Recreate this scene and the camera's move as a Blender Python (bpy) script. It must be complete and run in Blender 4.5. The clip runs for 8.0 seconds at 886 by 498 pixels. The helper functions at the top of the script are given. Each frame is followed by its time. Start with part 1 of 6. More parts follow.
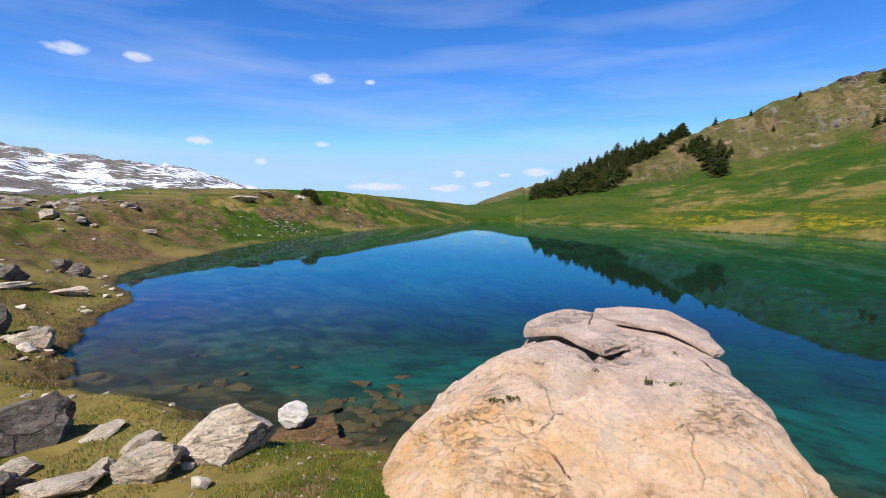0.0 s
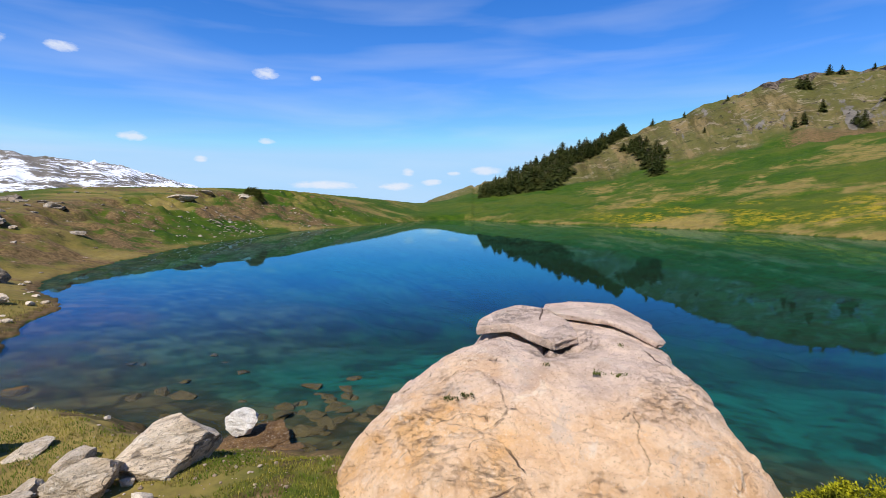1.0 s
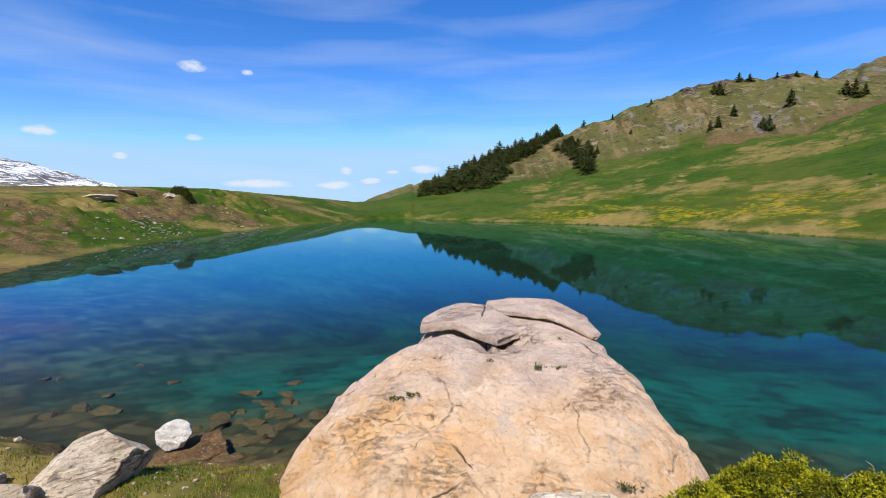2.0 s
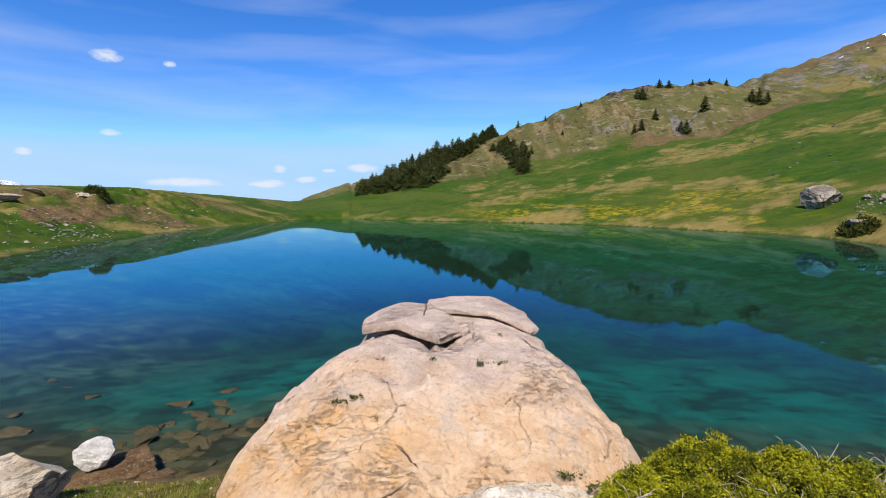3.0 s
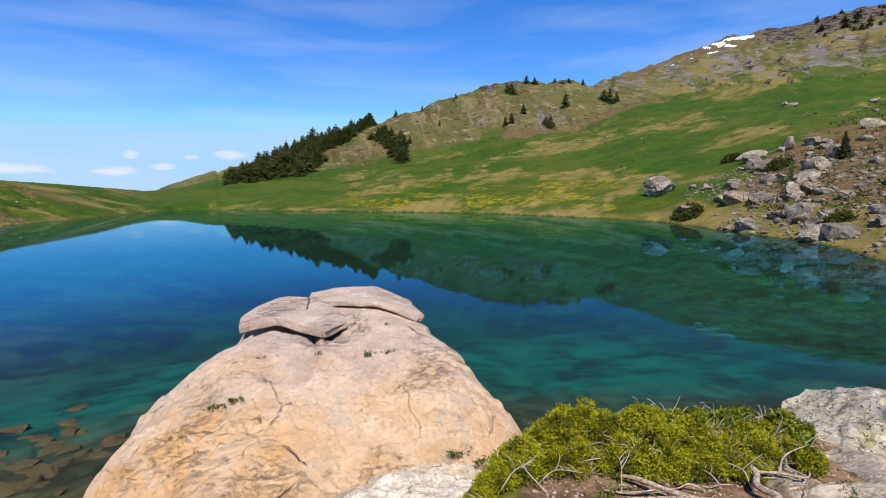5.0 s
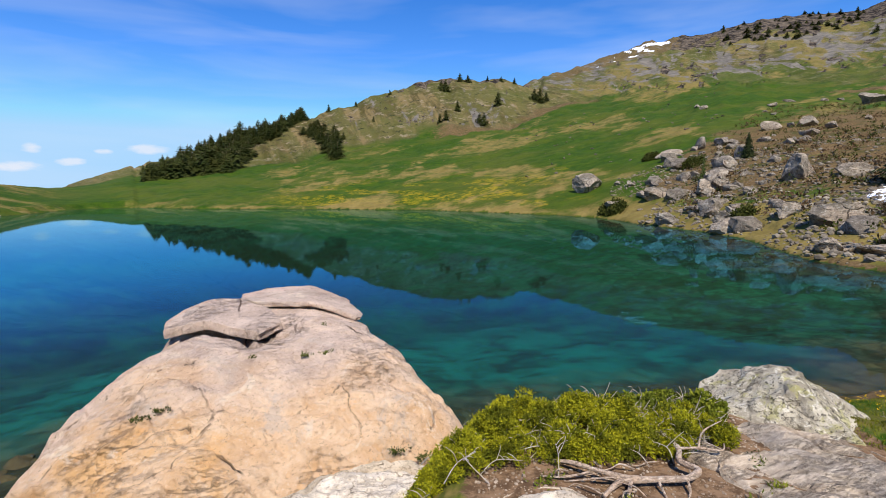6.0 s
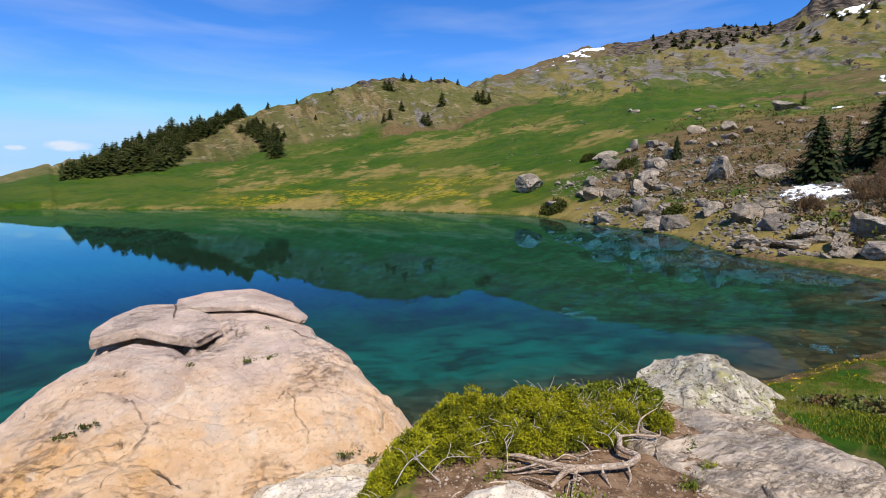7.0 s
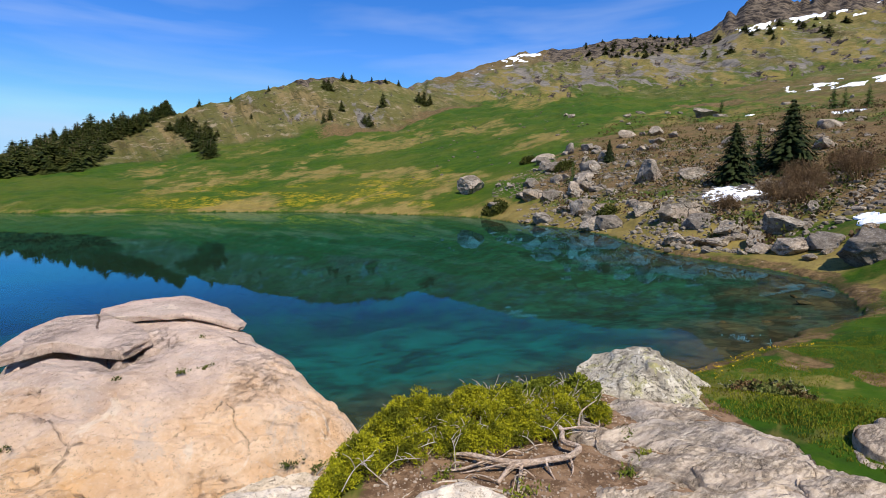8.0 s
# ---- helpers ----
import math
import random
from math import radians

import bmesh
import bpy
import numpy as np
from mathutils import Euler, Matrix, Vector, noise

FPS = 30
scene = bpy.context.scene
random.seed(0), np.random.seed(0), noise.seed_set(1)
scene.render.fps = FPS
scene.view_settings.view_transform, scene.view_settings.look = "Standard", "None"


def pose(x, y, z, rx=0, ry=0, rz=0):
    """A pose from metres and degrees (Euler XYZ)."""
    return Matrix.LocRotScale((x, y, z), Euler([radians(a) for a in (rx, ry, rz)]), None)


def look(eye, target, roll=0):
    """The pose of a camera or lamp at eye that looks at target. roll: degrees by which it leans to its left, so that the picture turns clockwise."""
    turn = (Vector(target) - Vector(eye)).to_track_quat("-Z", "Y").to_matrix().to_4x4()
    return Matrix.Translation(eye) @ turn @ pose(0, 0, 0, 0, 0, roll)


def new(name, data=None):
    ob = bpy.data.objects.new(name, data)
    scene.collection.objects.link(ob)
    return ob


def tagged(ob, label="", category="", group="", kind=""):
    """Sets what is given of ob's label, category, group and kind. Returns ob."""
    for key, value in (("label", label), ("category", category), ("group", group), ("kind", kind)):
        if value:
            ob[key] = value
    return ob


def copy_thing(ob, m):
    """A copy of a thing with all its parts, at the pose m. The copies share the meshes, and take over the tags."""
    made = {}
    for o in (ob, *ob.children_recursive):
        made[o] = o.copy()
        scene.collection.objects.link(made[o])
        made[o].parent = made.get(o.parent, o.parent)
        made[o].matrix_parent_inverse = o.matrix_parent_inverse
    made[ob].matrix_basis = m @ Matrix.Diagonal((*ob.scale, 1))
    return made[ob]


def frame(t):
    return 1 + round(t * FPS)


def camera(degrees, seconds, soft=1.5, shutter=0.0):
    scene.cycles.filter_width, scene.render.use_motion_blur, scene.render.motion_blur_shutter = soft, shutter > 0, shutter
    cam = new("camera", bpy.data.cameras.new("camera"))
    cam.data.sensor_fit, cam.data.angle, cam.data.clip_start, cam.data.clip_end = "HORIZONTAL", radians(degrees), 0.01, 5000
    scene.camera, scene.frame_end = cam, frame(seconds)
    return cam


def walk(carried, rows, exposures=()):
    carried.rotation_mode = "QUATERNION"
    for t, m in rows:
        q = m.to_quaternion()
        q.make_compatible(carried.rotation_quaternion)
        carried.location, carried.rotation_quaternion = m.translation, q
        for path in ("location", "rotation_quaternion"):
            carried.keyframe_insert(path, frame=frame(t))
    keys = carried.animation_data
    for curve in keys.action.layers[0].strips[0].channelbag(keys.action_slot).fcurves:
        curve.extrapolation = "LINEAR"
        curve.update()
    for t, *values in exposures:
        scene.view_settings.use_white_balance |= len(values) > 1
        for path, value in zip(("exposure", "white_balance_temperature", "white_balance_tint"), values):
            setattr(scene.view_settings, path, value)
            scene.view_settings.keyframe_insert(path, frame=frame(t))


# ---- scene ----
# camera: seconds, eye, heading (degrees clockwise from +y), tilt, lean
cam = camera(84.07, 8.0, soft=0.9)
PATH = [
    (0, (0.095, 0.040, 2.970), -23.318, -4.750, 0.400),
    (0.5, (0.083, 0.040, 2.972), -20.727, -4.800, 0.360),
    (1, (0.070, 0.040, 2.975), -17.513, -4.918, 0.111),
    (1.5, (0.057, 0.038, 2.978), -14.074, -5.040, -0.050),
    (3, (0.020, 0.030, 2.985), -3.440, -5.235, -0.400),
    (3.5, (0.010, 0.028, 2.986), 0.040, -5.550, -0.400),
    (4, (0.000, 0.028, 2.986), 3.280, -5.866, -0.540),
    (4.5, (-0.008, 0.030, 2.986), 6.620, -6.270, -0.520),
    (6, (-0.028, 0.035, 2.985), 17.800, -7.030, -0.600),
    (6.5, (-0.034, 0.036, 2.985), 20.790, -7.130, -0.570),
    (7, (-0.040, 0.037, 2.985), 24.160, -7.120, -0.550),
    (7.5, (-0.045, 0.038, 2.985), 27.560, -7.010, -0.500),
    (8, (-0.048, 0.040, 2.984), 30.810, -7.000, -0.550),
]


def aim(eye, heading, tilt, lean):
    h, p = radians(heading), radians(tilt)
    d = Vector((math.sin(h) * math.cos(p), math.cos(h) * math.cos(p), math.sin(p)))
    return look(eye, Vector(eye) + d, lean)


walk(cam, [(t, aim(e, h, p, l)) for t, e, h, p, l in PATH])

# ---- world and sun ----
SUN_AZ, SUN_EL = 188.0, 52.0  # behind the camera, high
world = bpy.data.worlds.new("sky")
scene.world = world
world.use_nodes = True
wt = world.node_tree
wt.nodes.clear()


def wn(kind, **kw):
    n = wt.nodes.new(kind)
    for k, v in kw.items():
        n.inputs[k].default_value = v
    return n


def wlink(a, b):
    wt.links.new(a, b)


def wmath(op, a, b=0.0):
    n = wt.nodes.new("ShaderNodeMath")
    n.operation = op
    for i, v in enumerate((a, b)):
        if isinstance(v, (int, float)):
            n.inputs[i].default_value = v
        else:
            wlink(v, n.inputs[i])
    return n.outputs[0]


w_out = wn("ShaderNodeOutputWorld")
w_bg = wn("ShaderNodeBackground", Strength=0.099)
sky = wt.nodes.new("ShaderNodeTexSky")
sky.sky_type = "NISHITA"
sky.sun_disc = False
sky.sun_elevation = radians(SUN_EL)
sky.sun_rotation = radians(SUN_AZ)
sky.altitude = 1900
sky.air_density, sky.dust_density, sky.ozone_density = 1.0, 0.12, 3.0
w_co = wt.nodes.new("ShaderNodeTexCoord")
w_sep = wt.nodes.new("ShaderNodeSeparateXYZ")
wlink(w_co.outputs["Generated"], w_sep.inputs[0])
# deeper blue overhead
w_hue = wn("ShaderNodeHueSaturation", Hue=0.512, Saturation=1.34, Value=1.63)
wlink(sky.outputs[0], w_hue.inputs["Color"])

# small fair-weather clouds: heading, height, half width, half height (degrees)
CLOUDS = [(-60, 14.0, 2.7, 0.9), (-54.5, 14.1, 2.0, 0.75), (-36.9, 13.9, 2.0, 0.95), (-31.7, 13.8, 1.0, 0.5), (-37, 7.0, 1.5, 0.55),
          (-49.5, 6.8, 1.9, 0.8), (-43.5, 4.9, 1.1, 0.6), (-21.6, 3.9, 1.3, 0.75), (-18.8, 2.8, 2.0, 0.6), (-31.0, 2.4, 6.0, 0.8),
          (-22.8, 2.3, 2.9, 0.8), (-16.3, 3.8, 1.2, 0.4), (-12.6, 4.1, 3.0, 0.8)]
w_az = wmath("ARCTAN2", w_sep.outputs[0], w_sep.outputs[1])
w_el = wmath("ARCSINE", w_sep.outputs[2])
w_uv = wt.nodes.new("ShaderNodeCombineXYZ")
wlink(w_az, w_uv.inputs[0])
wlink(wmath("MULTIPLY", w_el, 2.2), w_uv.inputs[1])
w_n1 = wn("ShaderNodeTexNoise", Scale=38.0, Detail=6.0, Roughness=0.62)
w_n2 = wn("ShaderNodeTexNoise", Scale=2.0, Detail=4.0, Roughness=0.5, Distortion=0.3)
w_str = wt.nodes.new("ShaderNodeCombineXYZ")
wlink(wmath("MULTIPLY", w_az, 1.0), w_str.inputs[0])
wlink(wmath("MULTIPLY", w_el, 7.0), w_str.inputs[1])
wlink(w_uv.outputs[0], w_n1.inputs["Vector"])
wlink(w_str.outputs[0], w_n2.inputs["Vector"])
total = 0.0
for a, e, hw, hh in CLOUDS:
    dx = wmath("MULTIPLY", wmath("SUBTRACT", w_az, radians(a)), 1 / radians(hw * 0.85))
    dy = wmath("MULTIPLY", wmath("SUBTRACT", w_el, radians(e)), 1 / radians(hh * 0.8))
    d2 = wmath("ADD", wmath("MULTIPLY", dx, dx), wmath("MULTIPLY", dy, dy))
    blob = wmath("MAXIMUM", wmath("SUBTRACT", 1.0, d2), 0.0)
    total = wmath("MAXIMUM", blob, total)
c_mask = wmath("SUBTRACT", wmath("ADD", wmath("MULTIPLY", total, 1.0), wmath("MULTIPLY", w_n1.outputs[0], 1.5)), 1.1)
c_mask = wmath("MULTIPLY", wmath("MINIMUM", wmath("MAXIMUM", c_mask, 0.0), 0.6), wmath("MINIMUM", wmath("MULTIPLY", total, 4.0), 1.0))
# thin high veil
v_mask = wmath("MULTIPLY", wmath("MAXIMUM", wmath("SUBTRACT", w_n2.outputs[0], 0.45), 0.0), 0.85)
w_mask = wmath("MINIMUM", wmath("ADD", wmath("MULTIPLY", c_mask, 1.25), v_mask), 1.0)
w_mix = wt.nodes.new("ShaderNodeMixRGB")
w_mix.inputs[2].default_value = (6.7, 7.1, 8.0, 1)
wlink(w_mask, w_mix.inputs[0])
w_cap = wt.nodes.new("ShaderNodeMixRGB")
w_cap.blend_type = "DARKEN"
w_cap.inputs[0].default_value = 1.0
w_cap.inputs[2].default_value = (3.5, 5.75, 8.3, 1)
wlink(w_hue.outputs[0], w_cap.inputs[1])
wlink(w_cap.outputs[0], w_mix.inputs[1])
wlink(w_mix.outputs[0], w_bg.inputs["Color"])
wlink(w_bg.outputs[0], w_out.inputs[0])

sun = new("sun", bpy.data.lights.new("sun", "SUN"))
sun.data.energy, sun.data.angle, sun.data.color = 4.9, radians(0.53), (1.0, 0.95, 0.87)
sa, se = radians(SUN_AZ), radians(SUN_EL)
sun.matrix_world = look(Vector((math.sin(sa) * math.cos(se), math.cos(sa) * math.cos(se), math.sin(se))) * 50, (0, 0, 0))
scene.view_settings.exposure = 0.28

# ---- helpers for materials ----


class Nodes:
    """A small node-tree writer."""

    def __init__(self, name):
        self.mat = bpy.data.materials.new(name)
        self.mat.use_nodes = True
        self.t = self.mat.node_tree
        self.t.nodes.clear()
        self.out = self.t.nodes.new("ShaderNodeOutputMaterial")
        self.pos = self.t.nodes.new("ShaderNodeNewGeometry").outputs["Position"]
        self.obj = self.t.nodes.new("ShaderNodeTexCoord").outputs["Object"]

    def put(self, v, socket):
        if isinstance(v, bpy.types.NodeSocket):
            self.t.links.new(v, socket)
        elif isinstance(v, (tuple, list)) and len(v) == 3 and socket.type == "RGBA":
            socket.default_value = (*v, 1)
        else:
            socket.default_value = v

    def node(self, kind, out=0, **kw):
        n = self.t.nodes.new(kind)
        for k, v in kw.items():
            self.put(v, n.inputs[k])
        return n.outputs[out]

    def noise(self, scale, detail=5.0, rough=0.55, vec=None, dist=0.0):
        return self.node("ShaderNodeTexNoise", Vector=vec if vec is not None else self.pos, Scale=scale, Detail=detail, Roughness=rough, Distortion=dist)

    def voronoi(self, scale, vec=None, feature="F1"):
        n = self.t.nodes.new("ShaderNodeTexVoronoi")
        n.feature = feature
        self.put(vec if vec is not None else self.pos, n.inputs["Vector"])
        n.inputs["Scale"].default_value = scale
        return n.outputs[0]

    def math(self, op, a, b=0.0):
        n = self.t.nodes.new("ShaderNodeMath")
        n.operation = op
        self.put(a, n.inputs[0])
        self.put(b, n.inputs[1])
        return n.outputs[0]

    def ramp(self, v, lo, hi):
        n = self.t.nodes.new("ShaderNodeMapRange")
        n.interpolation_type = "SMOOTHSTEP"
        self.put(v, n.inputs[0])
        n.inputs[1].default_value, n.inputs[2].default_value = lo, hi
        return n.outputs[0]

    def mix(self, f, a, b, mode="MIX"):
        n = self.t.nodes.new("ShaderNodeMixRGB")
        n.blend_type = mode
        self.put(f, n.inputs[0])
        self.put(a, n.inputs[1])
        self.put(b, n.inputs[2])
        return n.outputs[0]

    def attr(self, name):
        n = self.t.nodes.new("ShaderNodeAttribute")
        n.attribute_name = name
        return n.outputs["Fac"]

    def rand(self):
        return self.t.nodes.new("ShaderNodeObjectInfo").outputs["Random"]

    def island(self):
        return self.t.nodes.new("ShaderNodeNewGeometry").outputs["Random Per Island"]

    def stretch(self, sx, sy, sz, vec=None):
        n = self.t.nodes.new("ShaderNodeMapping")
        self.put(vec if vec is not None else self.pos, n.inputs[0])
        n.inputs["Scale"].default_value = (sx, sy, sz)
        return n.outputs[0]

    def bump(self, h, strength=0.4, dist=0.05):
        n = self.t.nodes.new("ShaderNodeBump")
        n.inputs["Strength"].default_value, n.inputs["Distance"].default_value = strength, dist
        self.put(h, n.inputs["Height"])
        return n.outputs[0]

    def finish(self, color, rough=0.9, normal=None, spec=0.3, **kw):
        b = self.t.nodes.new("ShaderNodeBsdfPrincipled")
        self.put(color, b.inputs["Base Color"])
        self.put(rough, b.inputs["Roughness"])
        b.inputs["Specular IOR Level"].default_value = spec
        if normal is not None:
            self.put(normal, b.inputs["Normal"])
        for k, v in kw.items():
            self.put(v, b.inputs[k.replace("_", " ")])
        self.t.links.new(b.outputs[0], self.out.inputs[0])
        return self.mat


def ground_material():
    n = Nodes("ground")
    big, mid, fine = n.noise(0.05, 7, 0.62), n.noise(0.45, 7, 0.66), n.noise(5.0, 7, 0.7)
    view_uv = n.t.nodes.new("ShaderNodeCombineXYZ")  # heading from the camera and height: pattern laid to fit the camera's view
    high = n.node("ShaderNodeSeparateXYZ", 2, Vector=n.pos)
    n.put(n.math("ADD", n.attr("contour"), n.math("MULTIPLY", high, 0.7)), view_uv.inputs[0])
    n.put(n.math("MULTIPLY", high, 0.8), view_uv.inputs[1])
    view_uv = view_uv.outputs[0]
    far = n.noise(0.03, 10, 0.72, view_uv, 0.4)
    grass = n.mix(n.ramp(mid, 0.36, 0.64), (0.017, 0.053, 0.002), (0.043, 0.082, 0.003))
    grass = n.mix(n.ramp(big, 0.42, 0.6), grass, n.mix(0.5, grass, (0.09, 0.096, 0.012)))
    grass = n.mix(n.ramp(fine, 0.45, 0.72), grass, n.mix(0.3, grass, (0.12, 0.12, 0.015)))
    grass = n.mix(n.ramp(n.noise(1.6, 6, 0.7), 0.54, 0.66), grass, n.mix(0.55, grass, (0.016, 0.034, 0.004)))
    dry = n.mix(n.ramp(mid, 0.3, 0.7), (0.20, 0.135, 0.036), (0.31, 0.215, 0.07))
    dry = n.mix(n.ramp(fine, 0.45, 0.7), dry, (0.17, 0.11, 0.045))
    soil = n.mix(n.ramp(fine, 0.35, 0.65), (0.075, 0.046, 0.018), (0.19, 0.122, 0.053))
    soil = n.mix(n.ramp(n.noise(0.5, 9, 0.75), 0.48, 0.62), soil, (0.06, 0.055, 0.014))
    soil = n.mix(n.ramp(n.noise(2.3, 7, 0.75), 0.61, 0.68), soil, (0.34, 0.27, 0.20))
    rocky = n.mix(n.ramp(far, 0.45, 0.55), (0.078, 0.062, 0.018), (0.19, 0.138, 0.058))
    rocky = n.mix(n.math("MULTIPLY", n.ramp(n.noise(0.035, 9, 0.70, view_uv), 0.44, 0.54), 0.8), rocky, (0.10, 0.094, 0.025))
    rocky = n.mix(n.ramp(n.noise(0.12, 9, 0.76), 0.54, 0.62), rocky, (0.26, 0.205, 0.13))
    rocky = n.mix(n.ramp(n.noise(0.17, 9, 0.78), 0.555, 0.61), rocky, (0.036, 0.036, 0.013))
    scree = n.mix(n.ramp(n.noise(0.1, 8, 0.7), 0.35, 0.65), (0.11, 0.096, 0.08), (0.20, 0.175, 0.14))
    cliff = n.mix(n.ramp(n.noise(0.16, 9, 0.75, view_uv, 0.6), 0.42, 0.6), (0.018, 0.014, 0.011), (0.16, 0.122, 0.084))
    snow = (0.86, 0.88, 0.92)
    flower = n.mix(n.ramp(n.noise(0.8, 8, 0.8), 0.45, 0.6), grass, (0.42, 0.28, 0.015))
    col = n.mix(n.math("MULTIPLY", n.attr("flower"), 0.6), grass, flower)
    col = n.mix(n.ramp(n.math("ADD", n.attr("dry"), n.math("MULTIPLY", n.math("SUBTRACT", n.noise(0.22, 10, 0.75), 0.5), 2.6)), 0.30, 0.95), col, n.mix(0.25, dry, col))
    col = n.mix(n.ramp(n.math("ADD", n.attr("soil"), n.math("MULTIPLY", n.math("SUBTRACT", n.noise(0.9, 8, 0.7), 0.5), 1.8)), 0.35, 0.6), col, soil)
    loam = n.mix(n.ramp(n.noise(9.0, 8, 0.75), 0.42, 0.58), (0.10, 0.058, 0.031), (0.235, 0.145, 0.082))
    col = n.mix(n.ramp(n.math("ADD", n.attr("loam"), n.math("MULTIPLY", n.math("SUBTRACT", n.noise(2.2, 8, 0.75), 0.5), 2.2)), 0.25, 0.5), col, loam)
    col = n.mix(n.attr("rocky"), col, rocky)
    gul = n.noise(0.05, 9, 0.68, view_uv, 0.5)
    col = n.mix(n.ramp(n.math("ADD", n.attr("scree"), n.math("MULTIPLY", n.math("SUBTRACT", gul, 0.5), 2.4)), 0.55, 0.72), col, scree)
    col = n.mix(n.ramp(n.math("ADD", n.attr("cliff"), n.math("MULTIPLY", n.math("SUBTRACT", n.noise(0.06, 8, 0.72), 0.5), 1.4)), 0.45, 0.62), col, cliff)
    # lake bed: brown stones by the bank, then painted water absorption, green to deep
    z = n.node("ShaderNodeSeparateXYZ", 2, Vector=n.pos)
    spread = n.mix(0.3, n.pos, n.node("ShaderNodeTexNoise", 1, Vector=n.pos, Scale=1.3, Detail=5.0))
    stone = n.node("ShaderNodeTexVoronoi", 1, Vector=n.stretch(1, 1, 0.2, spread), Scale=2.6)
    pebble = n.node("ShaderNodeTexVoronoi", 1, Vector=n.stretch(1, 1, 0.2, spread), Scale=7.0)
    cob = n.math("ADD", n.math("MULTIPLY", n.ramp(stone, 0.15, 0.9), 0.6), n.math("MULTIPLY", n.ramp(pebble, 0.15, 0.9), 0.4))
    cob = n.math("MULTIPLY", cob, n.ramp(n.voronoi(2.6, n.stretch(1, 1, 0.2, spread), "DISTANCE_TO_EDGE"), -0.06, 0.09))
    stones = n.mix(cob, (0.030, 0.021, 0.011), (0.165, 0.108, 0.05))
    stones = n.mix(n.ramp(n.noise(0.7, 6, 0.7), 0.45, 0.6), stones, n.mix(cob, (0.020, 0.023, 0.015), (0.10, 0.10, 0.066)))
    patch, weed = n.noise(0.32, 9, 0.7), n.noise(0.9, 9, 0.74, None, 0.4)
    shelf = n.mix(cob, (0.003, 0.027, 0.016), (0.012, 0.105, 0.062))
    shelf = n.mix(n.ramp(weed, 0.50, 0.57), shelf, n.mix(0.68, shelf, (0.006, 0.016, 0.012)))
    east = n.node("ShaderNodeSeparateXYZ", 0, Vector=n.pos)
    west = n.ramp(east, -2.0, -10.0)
    # grey gravel to the west, painted paler for the sky's sheen on the water
    gravel_sheen = n.mix(cob, (0.016, 0.024, 0.019), (0.16, 0.185, 0.145))
    gravel_sheen = n.mix(n.ramp(weed, 0.49, 0.56), gravel_sheen, n.mix(0.6, gravel_sheen, (0.014, 0.018, 0.016)))
    shelf = n.mix(n.math("MULTIPLY", west, 0.6), shelf, gravel_sheen)
    # light lost in the water, put into the bed's colour by depth
    depth_tint = n.mix(n.ramp(patch, 0.42, 0.56), (0.0006, 0.022, 0.015), (0.0012, 0.060, 0.036))
    depth_tint = n.mix(n.math("MULTIPLY", cob, 0.5), depth_tint, (0.001, 0.082, 0.052))
    depth_tint = n.mix(n.math("MULTIPLY", west, 0.4), depth_tint, n.mix(n.ramp(patch, 0.42, 0.56), (0.010, 0.024, 0.022), (0.03, 0.12, 0.092)))
    depth_tint = n.mix(n.ramp(weed, 0.5, 0.57), depth_tint, n.mix(0.6, depth_tint, (0.002, 0.014, 0.011)))
    # turquoise look of the water, painted on the bed
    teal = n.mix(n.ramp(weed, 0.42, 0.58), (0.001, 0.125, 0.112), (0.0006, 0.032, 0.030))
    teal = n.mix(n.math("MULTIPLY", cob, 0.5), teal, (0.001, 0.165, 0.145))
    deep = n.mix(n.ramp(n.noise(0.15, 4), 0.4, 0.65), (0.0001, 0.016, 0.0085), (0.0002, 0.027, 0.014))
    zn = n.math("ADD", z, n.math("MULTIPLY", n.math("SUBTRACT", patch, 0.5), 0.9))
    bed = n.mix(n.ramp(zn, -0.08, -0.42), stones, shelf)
    bed = n.mix(n.ramp(zn, -0.6, -1.5), bed, depth_tint)
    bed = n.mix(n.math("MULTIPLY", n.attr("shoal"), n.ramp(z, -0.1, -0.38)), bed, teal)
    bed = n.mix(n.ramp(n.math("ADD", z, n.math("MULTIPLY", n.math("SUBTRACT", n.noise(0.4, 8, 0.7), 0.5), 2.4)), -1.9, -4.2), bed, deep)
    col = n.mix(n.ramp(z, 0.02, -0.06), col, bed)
    wet = n.ramp(z, 0.16, 0.0)
    col = n.mix(n.math("MULTIPLY", wet, 0.5), col, n.mix(0.5, col, (0.05, 0.03, 0.015)))
    sn = n.ramp(n.math("ADD", n.attr("snow"), n.math("MULTIPLY", n.math("SUBTRACT", n.noise(1.0, 12, 0.78, n.stretch(0.011, 0.011, 0.026), 0.6), 0.5), 2.4)), 0.46, 0.54)
    sn = n.math("MULTIPLY", sn, n.ramp(n.attr("snow"), 0.02, 0.2))
    col = n.mix(sn, col, snow)
    h = n.math("ADD", n.math("MULTIPLY", fine, 0.3), mid)
    h = n.math("MULTIPLY", h, n.ramp(z, -0.4, 0.1))  # relief fades out under water
    near_n = n.bump(h, 0.7, 0.07)
    b = n.t.nodes.new("ShaderNodeBump")
    b.inputs["Strength"].default_value, b.inputs["Distance"].default_value = 0.8, 5.0
    n.put(n.math("MULTIPLY", n.noise(0.09, 8, 0.65), n.math("MAXIMUM", n.attr("rocky"), n.attr("cliff"))), b.inputs["Height"])
    n.t.links.new(near_n, b.inputs["Normal"])
    return n.finish(col, n.mix(sn, (0.95, 0.95, 0.95), (0.6, 0.6, 0.6)), b.outputs[0], 0.1)


